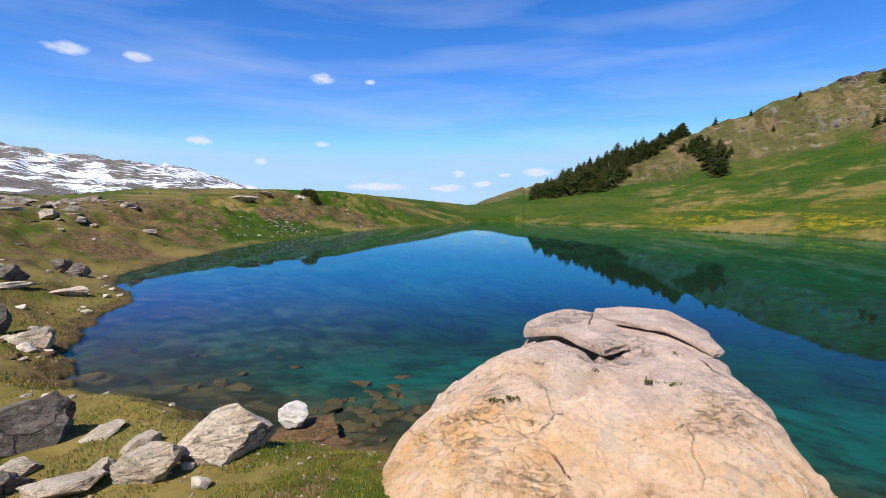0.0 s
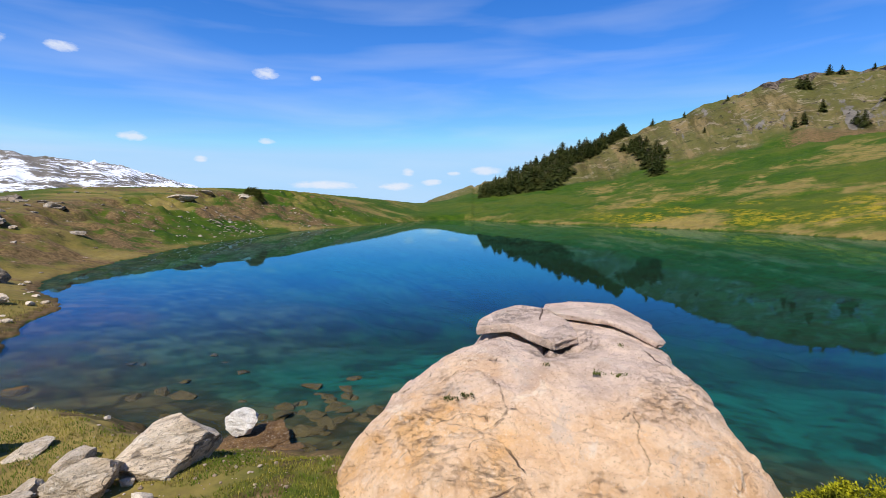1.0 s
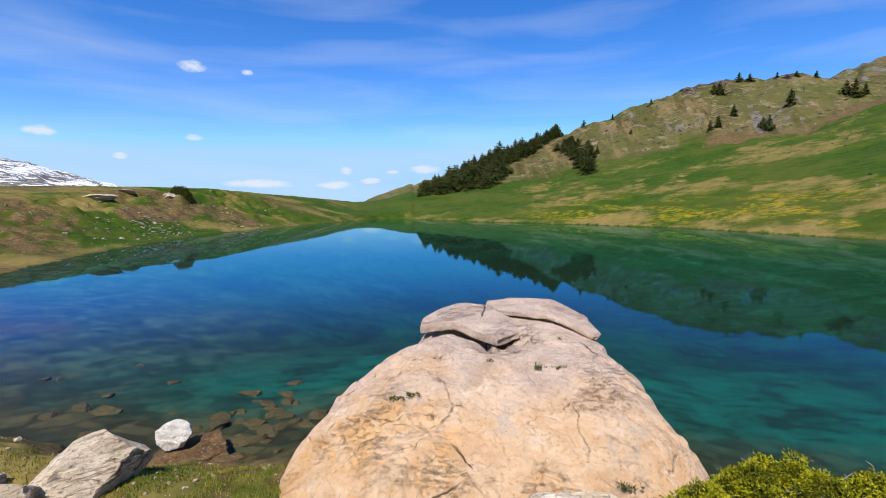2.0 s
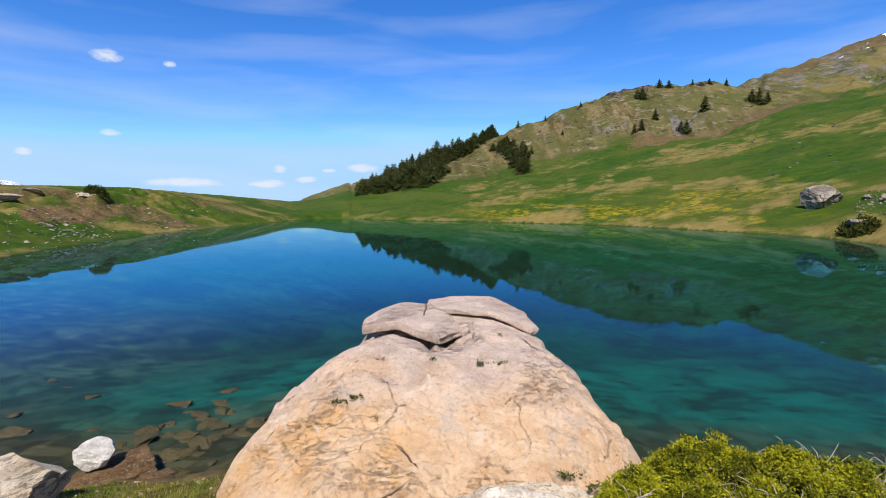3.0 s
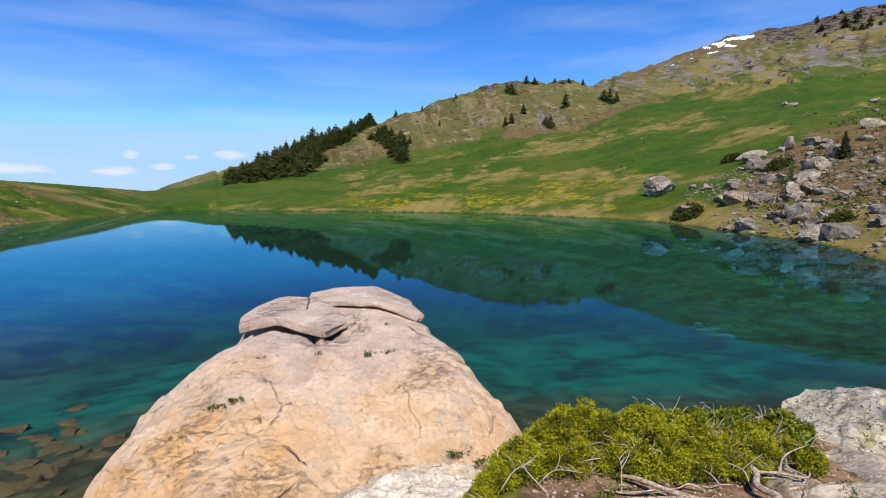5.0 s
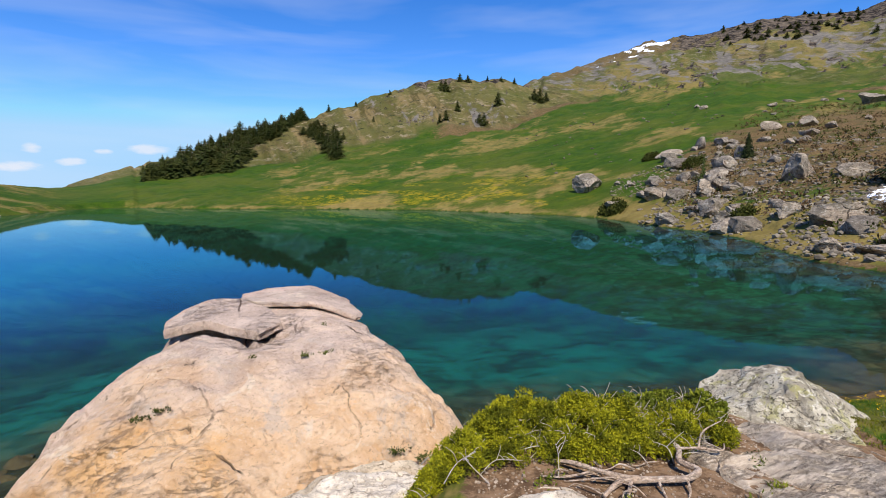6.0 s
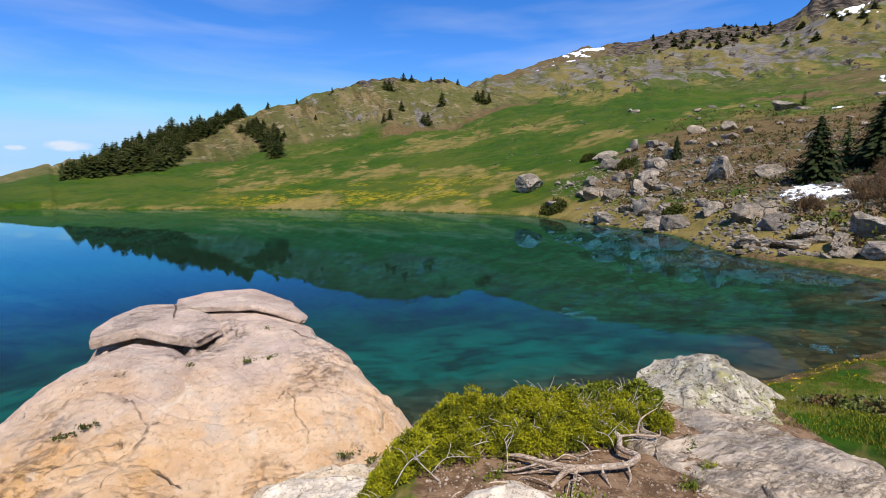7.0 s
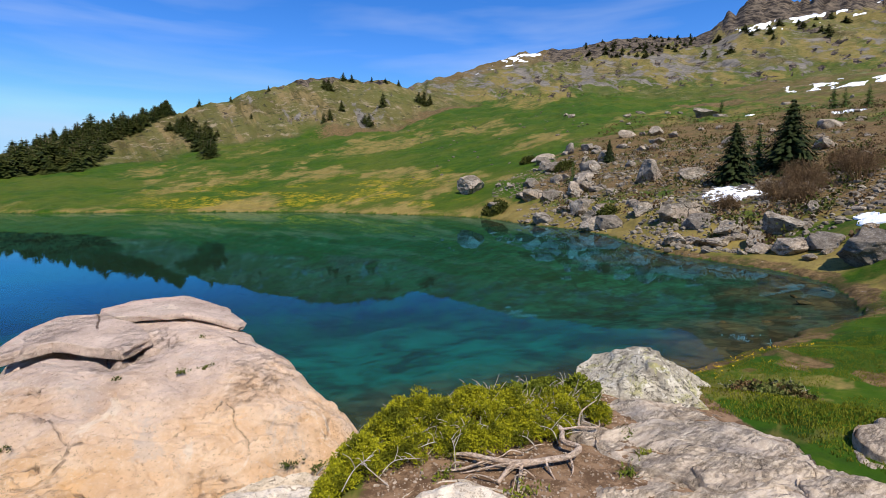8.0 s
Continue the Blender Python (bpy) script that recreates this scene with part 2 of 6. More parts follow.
def water_material():
    n = Nodes("lake_water")
    w1 = n.noise(0.9, 3, 0.5, n.stretch(1.0, 1.6, 1))
    w2 = n.noise(6.0, 2, 0.5, n.stretch(1.0, 1.3, 1))
    calm = n.ramp(n.noise(0.06, 3, 0.5), 0.38, 0.62)
    nrm = n.bump(n.math("MULTIPLY", n.math("ADD", w1, n.math("MULTIPLY", w2, 0.2)), n.math("ADD", n.math("MULTIPLY", calm, 0.7), 0.3)), 0.032, 0.04)
    trans = n.node("ShaderNodeBsdfTransparent", Color=(0.84, 0.97, 0.93))
    top = n.t.nodes.new("ShaderNodeMixShader")
    fr = n.node("ShaderNodeFresnel", IOR=1.31)
    tint = n.mix(n.ramp(fr, 0.11, 0.40), (0.015, 0.20, 0.20), (0.10, 0.54, 1.0))  # clearer at a flat angle
    tint = n.mix(n.ramp(fr, 0.48, 0.84), tint, (0.56, 0.88, 1.0))
    gloss = n.node("ShaderNodeBsdfGlossy", Color=tint, Roughness=0.012, Normal=nrm)
    n.t.links.new(fr, top.inputs[0])
    n.t.links.new(trans, top.inputs[1])
    n.t.links.new(gloss, top.inputs[2])
    n.t.links.new(top.outputs[0], n.out.inputs[0])
    return n.mat


def stone_material(name, base, pale, dark, lichen=(0.5, 0.5, 0.42), warm=None, scale=1.0, lichen_amount=0.62, layers=0.0, turn=0.6, bump=0.6, spots=1.0):
    """Weathered limestone: mottled, layered, with thin cracks and lichen."""
    n = Nodes(name)
    v = n.obj
    big = n.noise(1.0 * scale, 7, 0.62, v, 0.4)
    mid = n.noise(4.5 * scale, 10, 0.76, v, 0.15)
    fine = n.noise(18.0 * scale, 8, 0.78, v)
    grain = n.noise(110.0 * scale, 3, 0.6, v)
    col = n.mix(n.ramp(mid, 0.42, 0.58), base, pale)
    if warm:
        w = n.ramp(n.math("ADD", big, n.math("MULTIPLY", n.math("SUBTRACT", mid, 0.5), 0.5)), 0.42, 0.6)
        col = n.mix(n.math("MULTIPLY", w, 0.8), col, n.mix(n.ramp(fine, 0.35, 0.65), warm, n.mix(0.5, warm, pale)))
    col = n.mix(n.math("MULTIPLY", n.ramp(fine, 0.52, 0.59), 0.65 * spots), col, dark)
    col = n.mix(n.math("MULTIPLY", n.ramp(fine, 0.46, 0.36), 0.5), col, n.mix(0.5, pale, (0.8, 0.76, 0.68)))
    # thin strata: flecks drawn out along the bedding
    r = n.t.nodes.new("ShaderNodeMapping")
    n.put(v, r.inputs[0])
    r.inputs["Rotation"].default_value = (0.25, 0.15, turn)
    r.inputs["Scale"].default_value = (1.0, 4.5, 6.0)
    strat = n.noise((2.4 + 2.2 * layers) * scale, 9, 0.74, r.outputs[0], 0.25)
    lines = n.math("MULTIPLY", n.ramp(strat, 0.45 + 0.05 * layers, 0.40 + 0.03 * layers), n.ramp(n.noise(1.3 * scale, 4, 0.6, v), 0.4 - 0.1 * layers, 0.6 - 0.1 * layers))
    col = n.mix(n.math("MULTIPLY", lines, min(0.55, 0.3 + layers)), col, dark)
    col = n.mix(n.math("MULTIPLY", n.ramp(strat, 0.54, 0.66), 0.3 + 0.3 * layers), col, n.mix(0.6, col, pale))
    col = n.mix(n.ramp(n.noise(8.0 * scale, 8, 0.78, v, 0.8), lichen_amount, lichen_amount + 0.05), col, lichen)
    blot = n.math("MULTIPLY", n.ramp(n.noise(14.0 * scale, 6, 0.75, v, 0.5), 0.63, 0.69), 0.6 * spots)
    col = n.mix(blot, col, dark)
    cr = n.voronoi(1.1 * scale, n.mix(0.35, v, n.node("ShaderNodeTexNoise", 1, Vector=v, Scale=1.9 * scale, Detail=7.0)), "DISTANCE_TO_EDGE")
    crack = n.math("MULTIPLY", n.ramp(cr, 0.011, 0.002), n.ramp(n.noise(1.4 * scale, 3, 0.6, v), 0.5, 0.58))
    col = n.mix(n.math("MULTIPLY", crack, 0.75), col, dark)
    col = n.mix(n.math("MULTIPLY", n.rand(), 0.3), col, n.mix(0.5, col, dark))
    h = n.math("ADD", mid, n.math("ADD", n.math("MULTIPLY", fine, 0.4), n.math("MULTIPLY", grain, 0.12)))
    h = n.math("SUBTRACT", h, n.math("ADD", n.math("MULTIPLY", crack, 0.8), n.math("MULTIPLY", lines, 0.35 + 0.5 * layers)))
    h = n.math("ADD", h, n.math("MULTIPLY", strat, 0.3 + layers))
    return n.finish(col, 0.94, n.bump(h, bump, 0.06 / scale), 0.12)


def boulder_material():
    """Warm ochre limestone: peach flank, greyer crown, wrinkled veins, shade painted into the cracks."""
    n = Nodes("boulder_stone")
    v = n.obj
    xyz = n.t.nodes.new("ShaderNodeSeparateXYZ")
    n.put(v, xyz.inputs[0])
    big, mid = n.noise(0.8, 5, 0.55, v, 0.6), n.noise(3.2, 8, 0.68, v, 0.4)
    fine, grain = n.noise(26.0, 8, 0.75, v), n.noise(150.0, 3, 0.6, v)
    peach = n.mix(n.ramp(mid, 0.3, 0.7), (0.71, 0.43, 0.225), (0.88, 0.625, 0.40))
    grey = n.mix(n.ramp(mid, 0.3, 0.7), (0.52, 0.375, 0.285), (0.75, 0.57, 0.445))
    up = n.math("ADD", n.math("MULTIPLY", xyz.outputs[1], 0.36), n.math("MULTIPLY", n.math("SUBTRACT", big, 0.5), 1.1))
    col = n.mix(n.ramp(up, 1.42, 1.95), peach, grey)
    # rusty stain, strongest on the flank towards the water
    rust = n.math("ADD", n.noise(1.3, 8, 0.7, v, 0.5), n.math("MULTIPLY", xyz.outputs[0], -0.035))
    col = n.mix(n.math("MULTIPLY", n.math("MULTIPLY", n.ramp(rust, 0.50, 0.66), n.ramp(up, 1.95, 1.5)), 0.75), col, (0.80, 0.44, 0.165))
    col = n.mix(n.math("MULTIPLY", n.ramp(n.noise(1.7, 9, 0.74, v, 0.7), 0.53, 0.64), 0.55), col, (0.60, 0.485, 0.39))
    col = n.mix(n.math("MULTIPLY", n.ramp(n.noise(2.7, 9, 0.74, n.stretch(1.0, 0.6, 1.0, v), 0.8), 0.58, 0.66), 0.6), col, (0.86, 0.70, 0.52))
    # wrinkled veins at two sizes, gathered in patches
    r = n.t.nodes.new("ShaderNodeMapping")
    n.put(v, r.inputs[0])
    r.inputs["Rotation"].default_value = (0.0, 0.0, -0.5)
    r.inputs["Scale"].default_value = (0.7, 2.0, 1.6)
    gather = n.ramp(n.noise(1.3, 4, 0.6, v), 0.46, 0.62)
    veins = []
    for size, width in ((1.6, 0.012), (4.5, 0.02)):
        line = n.math("ABSOLUTE", n.math("SUBTRACT", n.noise(size, 8, 0.68, r.outputs[0], 0.9), 0.5))
        veins.append(n.math("MULTIPLY", n.ramp(line, width, 0.0), gather))
    vein = n.math("MAXIMUM", veins[0], n.math("MULTIPLY", veins[1], 0.45))
    col = n.mix(n.math("MULTIPLY", vein, 0.36), col, (0.24, 0.12, 0.055))
    col = n.mix(n.math("MULTIPLY", n.ramp(fine, 0.56, 0.63), 0.45), col, (0.26, 0.15, 0.085))
    col = n.mix(n.math("MULTIPLY", n.ramp(fine, 0.44, 0.36), 0.4), col, (0.86, 0.71, 0.54))
    fis = n.voronoi(0.75, n.mix(0.16, n.stretch(0.8, 1.3, 1.0, v), n.node("ShaderNodeTexNoise", 1, Vector=v, Scale=1.6, Detail=5.0)), "DISTANCE_TO_EDGE")
    fis = n.math("MULTIPLY", n.ramp(fis, 0.008, 0.002), n.ramp(n.noise(1.1, 4, 0.6, v), 0.52, 0.60))
    col = n.mix(n.math("MULTIPLY", fis, 0.8), col, (0.12, 0.065, 0.035))
    # shade in the cracks and slab gaps, painted as dark brown
    crack = n.attr("crack")
    col = n.mix(n.math("MULTIPLY", n.ramp(crack, 0.25, 0.95), 0.8), col, (0.06, 0.038, 0.022))
    h = n.math("ADD", n.math("MULTIPLY", mid, 0.5), n.math("ADD", n.math("MULTIPLY", fine, 0.5), n.math("MULTIPLY", grain, 0.2)))
    h = n.math("SUBTRACT", h, n.math("ADD", n.math("MULTIPLY", vein, 0.35), n.math("MULTIPLY", fis, 0.5)))
    return n.finish(col, 0.92, n.bump(h, 1.0, 0.07), 0.12)


def slab_material():
    """Smooth cream limestone with thin flaky bedding lines and grey weathering."""
    n = Nodes("bedrock_stone")
    v = n.obj
    r = n.t.nodes.new("ShaderNodeMapping")
    n.put(v, r.inputs[0])
    r.inputs["Rotation"].default_value = (0.0, 0.0, 0.58)
    r.inputs["Scale"].default_value = (1.0, 5.0, 3.0)
    lay = r.outputs[0]
    big, mid = n.noise(1.2, 6, 0.6, v, 0.4), n.noise(3.0, 9, 0.72, lay, 0.3)
    fine, grain = n.noise(30.0, 7, 0.75, v), n.noise(130.0, 3, 0.6, v)
    col = n.mix(n.ramp(mid, 0.38, 0.62), (0.37, 0.285, 0.205), (0.60, 0.48, 0.355))
    col = n.mix(n.math("MULTIPLY", n.ramp(big, 0.44, 0.60), 0.65), col, (0.33, 0.285, 0.24))
    col = n.mix(n.math("MULTIPLY", n.ramp(n.noise(2.0, 8, 0.74, lay, 0.6), 0.55, 0.63), 0.6), col, (0.70, 0.58, 0.44))
    gather = n.ramp(n.noise(1.7, 5, 0.65, lay), 0.40, 0.60)
    lines = None
    for size, width in ((1.3, 0.010), (3.2, 0.016), (7.0, 0.02)):
        edge = n.math("ABSOLUTE", n.math("SUBTRACT", n.noise(size, 8, 0.7, lay, 0.7), 0.5))
        line = n.math("MULTIPLY", n.ramp(edge, width, 0.0), gather)
        lines = line if lines is None else n.math("MAXIMUM", lines, line)
    col = n.mix(n.math("MULTIPLY", lines, 0.62), col, (0.13, 0.09, 0.06))
    col = n.mix(n.math("MULTIPLY", n.ramp(n.noise(2.4, 7, 0.72, lay, 0.4), 0.59, 0.64), 0.8), col, (0.075, 0.062, 0.05))
    col = n.mix(n.math("MULTIPLY", n.ramp(fine, 0.55, 0.63), 0.45), col, (0.20, 0.15, 0.11))
    col = n.mix(n.math("MULTIPLY", n.ramp(fine, 0.45, 0.37), 0.35), col, (0.74, 0.63, 0.49))
    h = n.math("ADD", n.math("MULTIPLY", mid, 0.9), n.math("ADD", n.math("MULTIPLY", fine, 0.3), n.math("MULTIPLY", grain, 0.12)))
    h = n.math("SUBTRACT", h, n.math("MULTIPLY", lines, 0.5))
    return n.finish(col, 0.93, n.bump(h, 0.8, 0.035), 0.12)


def lichen_material():
    """Pale limestone crusted with white, black and yellow-green lichen."""
    n = Nodes("lichen_stone")
    v = n.obj
    mid, fine, grain = n.noise(5.0, 9, 0.75, v, 0.3), n.noise(38.0, 6, 0.72, v), n.noise(140.0, 3, 0.6, v)
    col = n.mix(n.ramp(mid, 0.40, 0.60), (0.30, 0.255, 0.185), (0.56, 0.49, 0.37))
    col = n.mix(n.math("MULTIPLY", n.ramp(n.noise(7.0, 7, 0.75, v, 0.6), 0.52, 0.60), 0.7), col, (0.36, 0.33, 0.12))
    col = n.mix(n.math("MULTIPLY", n.ramp(n.noise(16.0, 7, 0.76, v, 0.5), 0.56, 0.61), 0.8), col, (0.72, 0.66, 0.54))
    black = n.math("MULTIPLY", n.ramp(fine, 0.54, 0.59), n.ramp(n.noise(4.0, 5, 0.65, v), 0.32, 0.5))
    col = n.mix(n.math("MULTIPLY", black, 0.85), col, (0.06, 0.05, 0.04))
    col = n.mix(n.math("MULTIPLY", n.ramp(n.noise(11.0, 8, 0.78, v, 0.9), 0.62, 0.67), 0.8), col, (0.09, 0.075, 0.055))
    seam = n.math("ABSOLUTE", n.math("SUBTRACT", n.noise(1.8, 7, 0.66, n.stretch(1.0, 1.0, 2.4, v), 0.8), 0.5))
    seam = n.ramp(seam, 0.012, 0.0)
    col = n.mix(n.math("MULTIPLY", seam, 0.7), col, (0.10, 0.08, 0.055))
    h = n.math("ADD", mid, n.math("ADD", n.math("MULTIPLY", fine, 0.5), n.math("MULTIPLY", grain, 0.2)))
    return n.finish(col, 0.94, n.bump(n.math("SUBTRACT", h, n.math("MULTIPLY", seam, 0.5)), 0.8, 0.03), 0.1)


def plain(name, a, b, scale=6.0, rough=0.85, spec=0.25, **kw):
    n = Nodes(name)
    col = n.mix(n.ramp(n.noise(scale, 5, 0.6, n.obj), 0.35, 0.65), a, b)
    col = n.mix(n.math("MULTIPLY", n.rand(), 0.4), col, a)
    return n.finish(col, rough, None, spec, **kw)


def leaf_material(name, a, b, c, patch=1.7):
    n = Nodes(name)
    col = n.mix(n.island(), a, b)
    col = n.mix(n.ramp(n.noise(patch, 4, 0.6), 0.45, 0.6), col, c)
    return n.finish(col, 0.75, None, 0.12)


M_GROUND = ground_material()
M_WATER = water_material()
M_BOULDER = boulder_material()
M_SLAB = slab_material()
M_LICHEN = lichen_material()
M_GREY = stone_material("grey_stone", (0.17, 0.14, 0.105), (0.36, 0.305, 0.235), (0.045, 0.035, 0.026), (0.58, 0.53, 0.45), (0.40, 0.29, 0.20), 0.8, 0.6, 0.3, 0.6, 1.0)
M_PALE = stone_material("pale_stone", (0.60, 0.49, 0.36), (0.80, 0.68, 0.53), (0.22, 0.16, 0.11), (0.80, 0.71, 0.58), None, 2.0, 0.62)
M_BARK = plain("bark", (0.13, 0.09, 0.06), (0.22, 0.16, 0.11), 9.0)
M_ROOT = stone_material("weathered_root", (0.42, 0.29, 0.20), (0.72, 0.58, 0.45), (0.20, 0.14, 0.10), (0.62, 0.53, 0.43), (0.48, 0.32, 0.21), 6.0, 0.6, 0.5, 0.3, 0.9)
M_CONIFER = leaf_material("conifer_needles", (0.020, 0.030, 0.005), (0.046, 0.056, 0.010), (0.055, 0.058, 0.011), 0.3)
M_DARKFIR = leaf_material("dark_needles", (0.010, 0.018, 0.004), (0.028, 0.038, 0.008), (0.022, 0.028, 0.006), 3.0)
M_SPRUCE = leaf_material("young_spruce_needles", (0.045, 0.075, 0.015), (0.075, 0.10, 0.02), (0.05, 0.08, 0.018))
M_JUNIPER = leaf_material("juniper_foliage", (0.17, 0.175, 0.006), (0.38, 0.345, 0.012), (0.10, 0.105, 0.006), 9.0)
M_GRASS = leaf_material("grass_blades", (0.095, 0.125, 0.005), (0.20, 0.185, 0.016), (0.13, 0.125, 0.01))
M_TWIG = plain("dry_twigs", (0.30, 0.24, 0.19), (0.55, 0.48, 0.40), 20.0)
M_BROWN = leaf_material("bare_shrub_twigs", (0.11, 0.065, 0.032), (0.20, 0.125, 0.06), (0.09, 0.055, 0.025))
M_SNOW = plain("old_snow", (0.8, 0.82, 0.86), (0.9, 0.91, 0.93), 2.0, 0.55)

# ---- the land ----


def lattice(ix, iy, seed):
    h = (ix.astype(np.int64) * 374761393 + iy.astype(np.int64) * 668265263 + seed * 974634541) & 0x7FFFFFFF
    h = ((h ^ (h >> 13)) * 1274126177) & 0x7FFFFFFF
    h = (h ^ (h >> 16)) & 0xFFFFFF
    return h / float(0xFFFFFF)


def vnoise(x, y, seed=0):
    x, y = np.asarray(x, float), np.asarray(y, float)
    ix, iy = np.floor(x), np.floor(y)
    fx, fy = x - ix, y - iy
    fx, fy = fx * fx * fx * (fx * (fx * 6 - 15) + 10), fy * fy * fy * (fy * (fy * 6 - 15) + 10)
    a, b = lattice(ix, iy, seed), lattice(ix + 1, iy, seed)
    c, d = lattice(ix, iy + 1, seed), lattice(ix + 1, iy + 1, seed)
    return (a + (b - a) * fx) + ((c + (d - c) * fx) - (a + (b - a) * fx)) * fy


def fbm(x, y, octaves=5, seed=0, gain=0.5):
    """Value noise, about -1 to 1."""
    total, amp, norm = 0.0, 1.0, 0.0
    x, y = np.asarray(x, float), np.asarray(y, float)
    for o in range(octaves):
        total = total + amp * (vnoise(x, y, seed + o * 17) * 2 - 1)
        norm += amp
        amp *= gain
        x, y = x * 2.03 + 11.7, y * 2.03 - 5.3
    return total / norm


def sstep(v, lo, hi):
    k = np.clip((v - lo) / (hi - lo), 0, 1)
    return k * k * (3 - 2 * k)


def soft(az, xs, ys):
    """Table lookup with rounded corners."""
    return sum(np.interp(az + o, xs, ys) for o in (-1.6, -0.8, 0.0, 0.8, 1.6)) / 5


# the lake's outline, clockwise from the near bank
LAKE = [(-1.2, 6.0), (-2.9, 5.3), (-4.4, 4.75), (-6.3, 5.0), (-8.2, 4.7), (-10.0, 5.6), (-13.6, 8.4), (-15.2, 10.4), (-20.5, 13.4), (-24, 19), (-27.8, 27),
        (-31, 37), (-34, 50), (-34.5, 64), (-34.5, 84), (-33, 102), (-25, 103), (-15, 91), (-4, 84), (6, 77), (17, 67), (23, 57), (28.5, 43), (27, 33), (25, 22.5),
        (20.5, 15), (19.2, 11.5), (19, 9.3), (18.3, 7.5), (15.8, 5.5), (13.8, 4.5), (11.5, 4.6), (9.2, 4.5), (7.0, 4.6), (4.6, 4.9), (2.6, 5.0), (1.2, 5.4)]


def rounded(pts, steps=6):
    out = []
    k = len(pts)
    for i in range(k):
        p0, p1, p2, p3 = (np.array(pts[(i + j - 1) % k], float) for j in range(4))
        for s in range(steps):
            t = s / steps
            out.append(0.5 * (2 * p1 + (p2 - p0) * t + (2 * p0 - 5 * p1 + 4 * p2 - p3) * t * t + (3 * p1 - p0 - 3 * p2 + p3) * t ** 3))
    return np.array(out)


SHORE = rounded(LAKE)


def shore_distance(x, y):
    """Metres to the water's edge; below zero on the water."""
    x, y = np.asarray(x, float), np.asarray(y, float)
    best, inside = np.full(x.shape, 1e9), np.zeros(x.shape, bool)
    for (ax, ay), (bx, by) in zip(SHORE, np.roll(SHORE, -1, 0)):
        dx, dy = bx - ax, by - ay
        t = np.clip(((x - ax) * dx + (y - ay) * dy) / (dx * dx + dy * dy), 0, 1)
        best = np.minimum(best, (x - ax - t * dx) ** 2 + (y - ay - t * dy) ** 2)
        cross = (ay > y) != (by > y)
        inside ^= cross & (x < dx * (y - ay) / (dy if dy else 1e-9) + ax)
    return np.where(inside, -1, 1) * np.sqrt(best)


# heights by heading: foot of the slope, first crest, the dip behind it, the far crest
AZ_SHORE = [-180, -90, -65, -60, -55, -47, -38, -30, -22, -18, -12, -5, 4, 14, 22, 33, 40, 48, 54, 60, 66, 70, 74, 80, 90, 180]
R_SHORE = [8, 9, 12, 16, 27, 38, 50, 66, 90, 107, 97, 86, 80, 70, 62, 52, 42, 34, 27, 23, 21, 18, 15, 12, 9, 8]
AZ_FOOT = [-180, -90, -65, -55, -45, -35, -25, -19, -13, -5, 4, 14, 25, 31, 36, 41, 47, 53, 58, 66, 75, 90, 180]
R_FOOT = [30, 30, 34, 48, 58, 72, 105, 150, 165, 175, 190, 205, 230, 300, 330, 330, 320, 240, 200, 170, 150, 120, 40]
E_FOOT = [4, 2, -0.8, 0.3, 0.5, 0.6, 0.2, 0.1, 1.3, 2.3, 3.6, 5.3, 6.9, 9.0, 9.4, 9.9, 10.2, 9.0, 8.2, 7.9, 7.6, 7, 5]
AZ_CREST = [-180, -90, -65, -61, -54.5, -47, -38, -35, -29, -23, -20.5, -17, -12, -9, -6, -1, 2, 8, 14, 18, 23, 26, 28, 31, 36, 45, 53, 58, 66, 75, 90, 180]
E_CREST = [9, 4, 1.0, 0.9, 1.7, 1.9, 1.9, 1.8, 1.25, 0.8, 0.2, 0.7, 1.9, 3.6, 5.2, 6.9, 7.8, 9.7, 11.4, 12.3, 12.2, 11.9, 11.1, 10.0, 10.2, 11.2, 10.8, 10.4, 10.2, 10, 9, 8]
AZ_R1 = [-180, -65, -47, -35, -23, -17, -9, 4, 20, 31, 45, 58, 75, 180]
R_CREST = [90, 62, 78, 92, 130, 200, 270, 330, 390, 400, 440, 380, 340, 90]
AZ_BACK = [-180, -90, -65, -58, -52, -46, -41, -34, -24, -20.5, -17.5, -14.4, -11.8, -9, 0, 10, 20, 27, 31.5, 36, 40, 44, 50, 58.6, 61.6, 67, 75, 90, 180]
E_BACK = [6, 5.9, 5.6, 5.0, 4.3, 3.0, 2.0, 0.6, 0.2, 0.3, 1.4, 2.6, 3.3, 4.0, 5.0, 7.0, 10.0, 11.8, 12.7, 13.8, 14.6, 14.9, 15.2, 15.0, 17.3, 16.4, 14.6, 12, 6]
AZ_R2 = [-180, -40, -30, -18, -5, 20, 40, 75, 180]
R_BACK = [3600, 3600, 2600, 700, 620, 800, 950, 1000, 900]


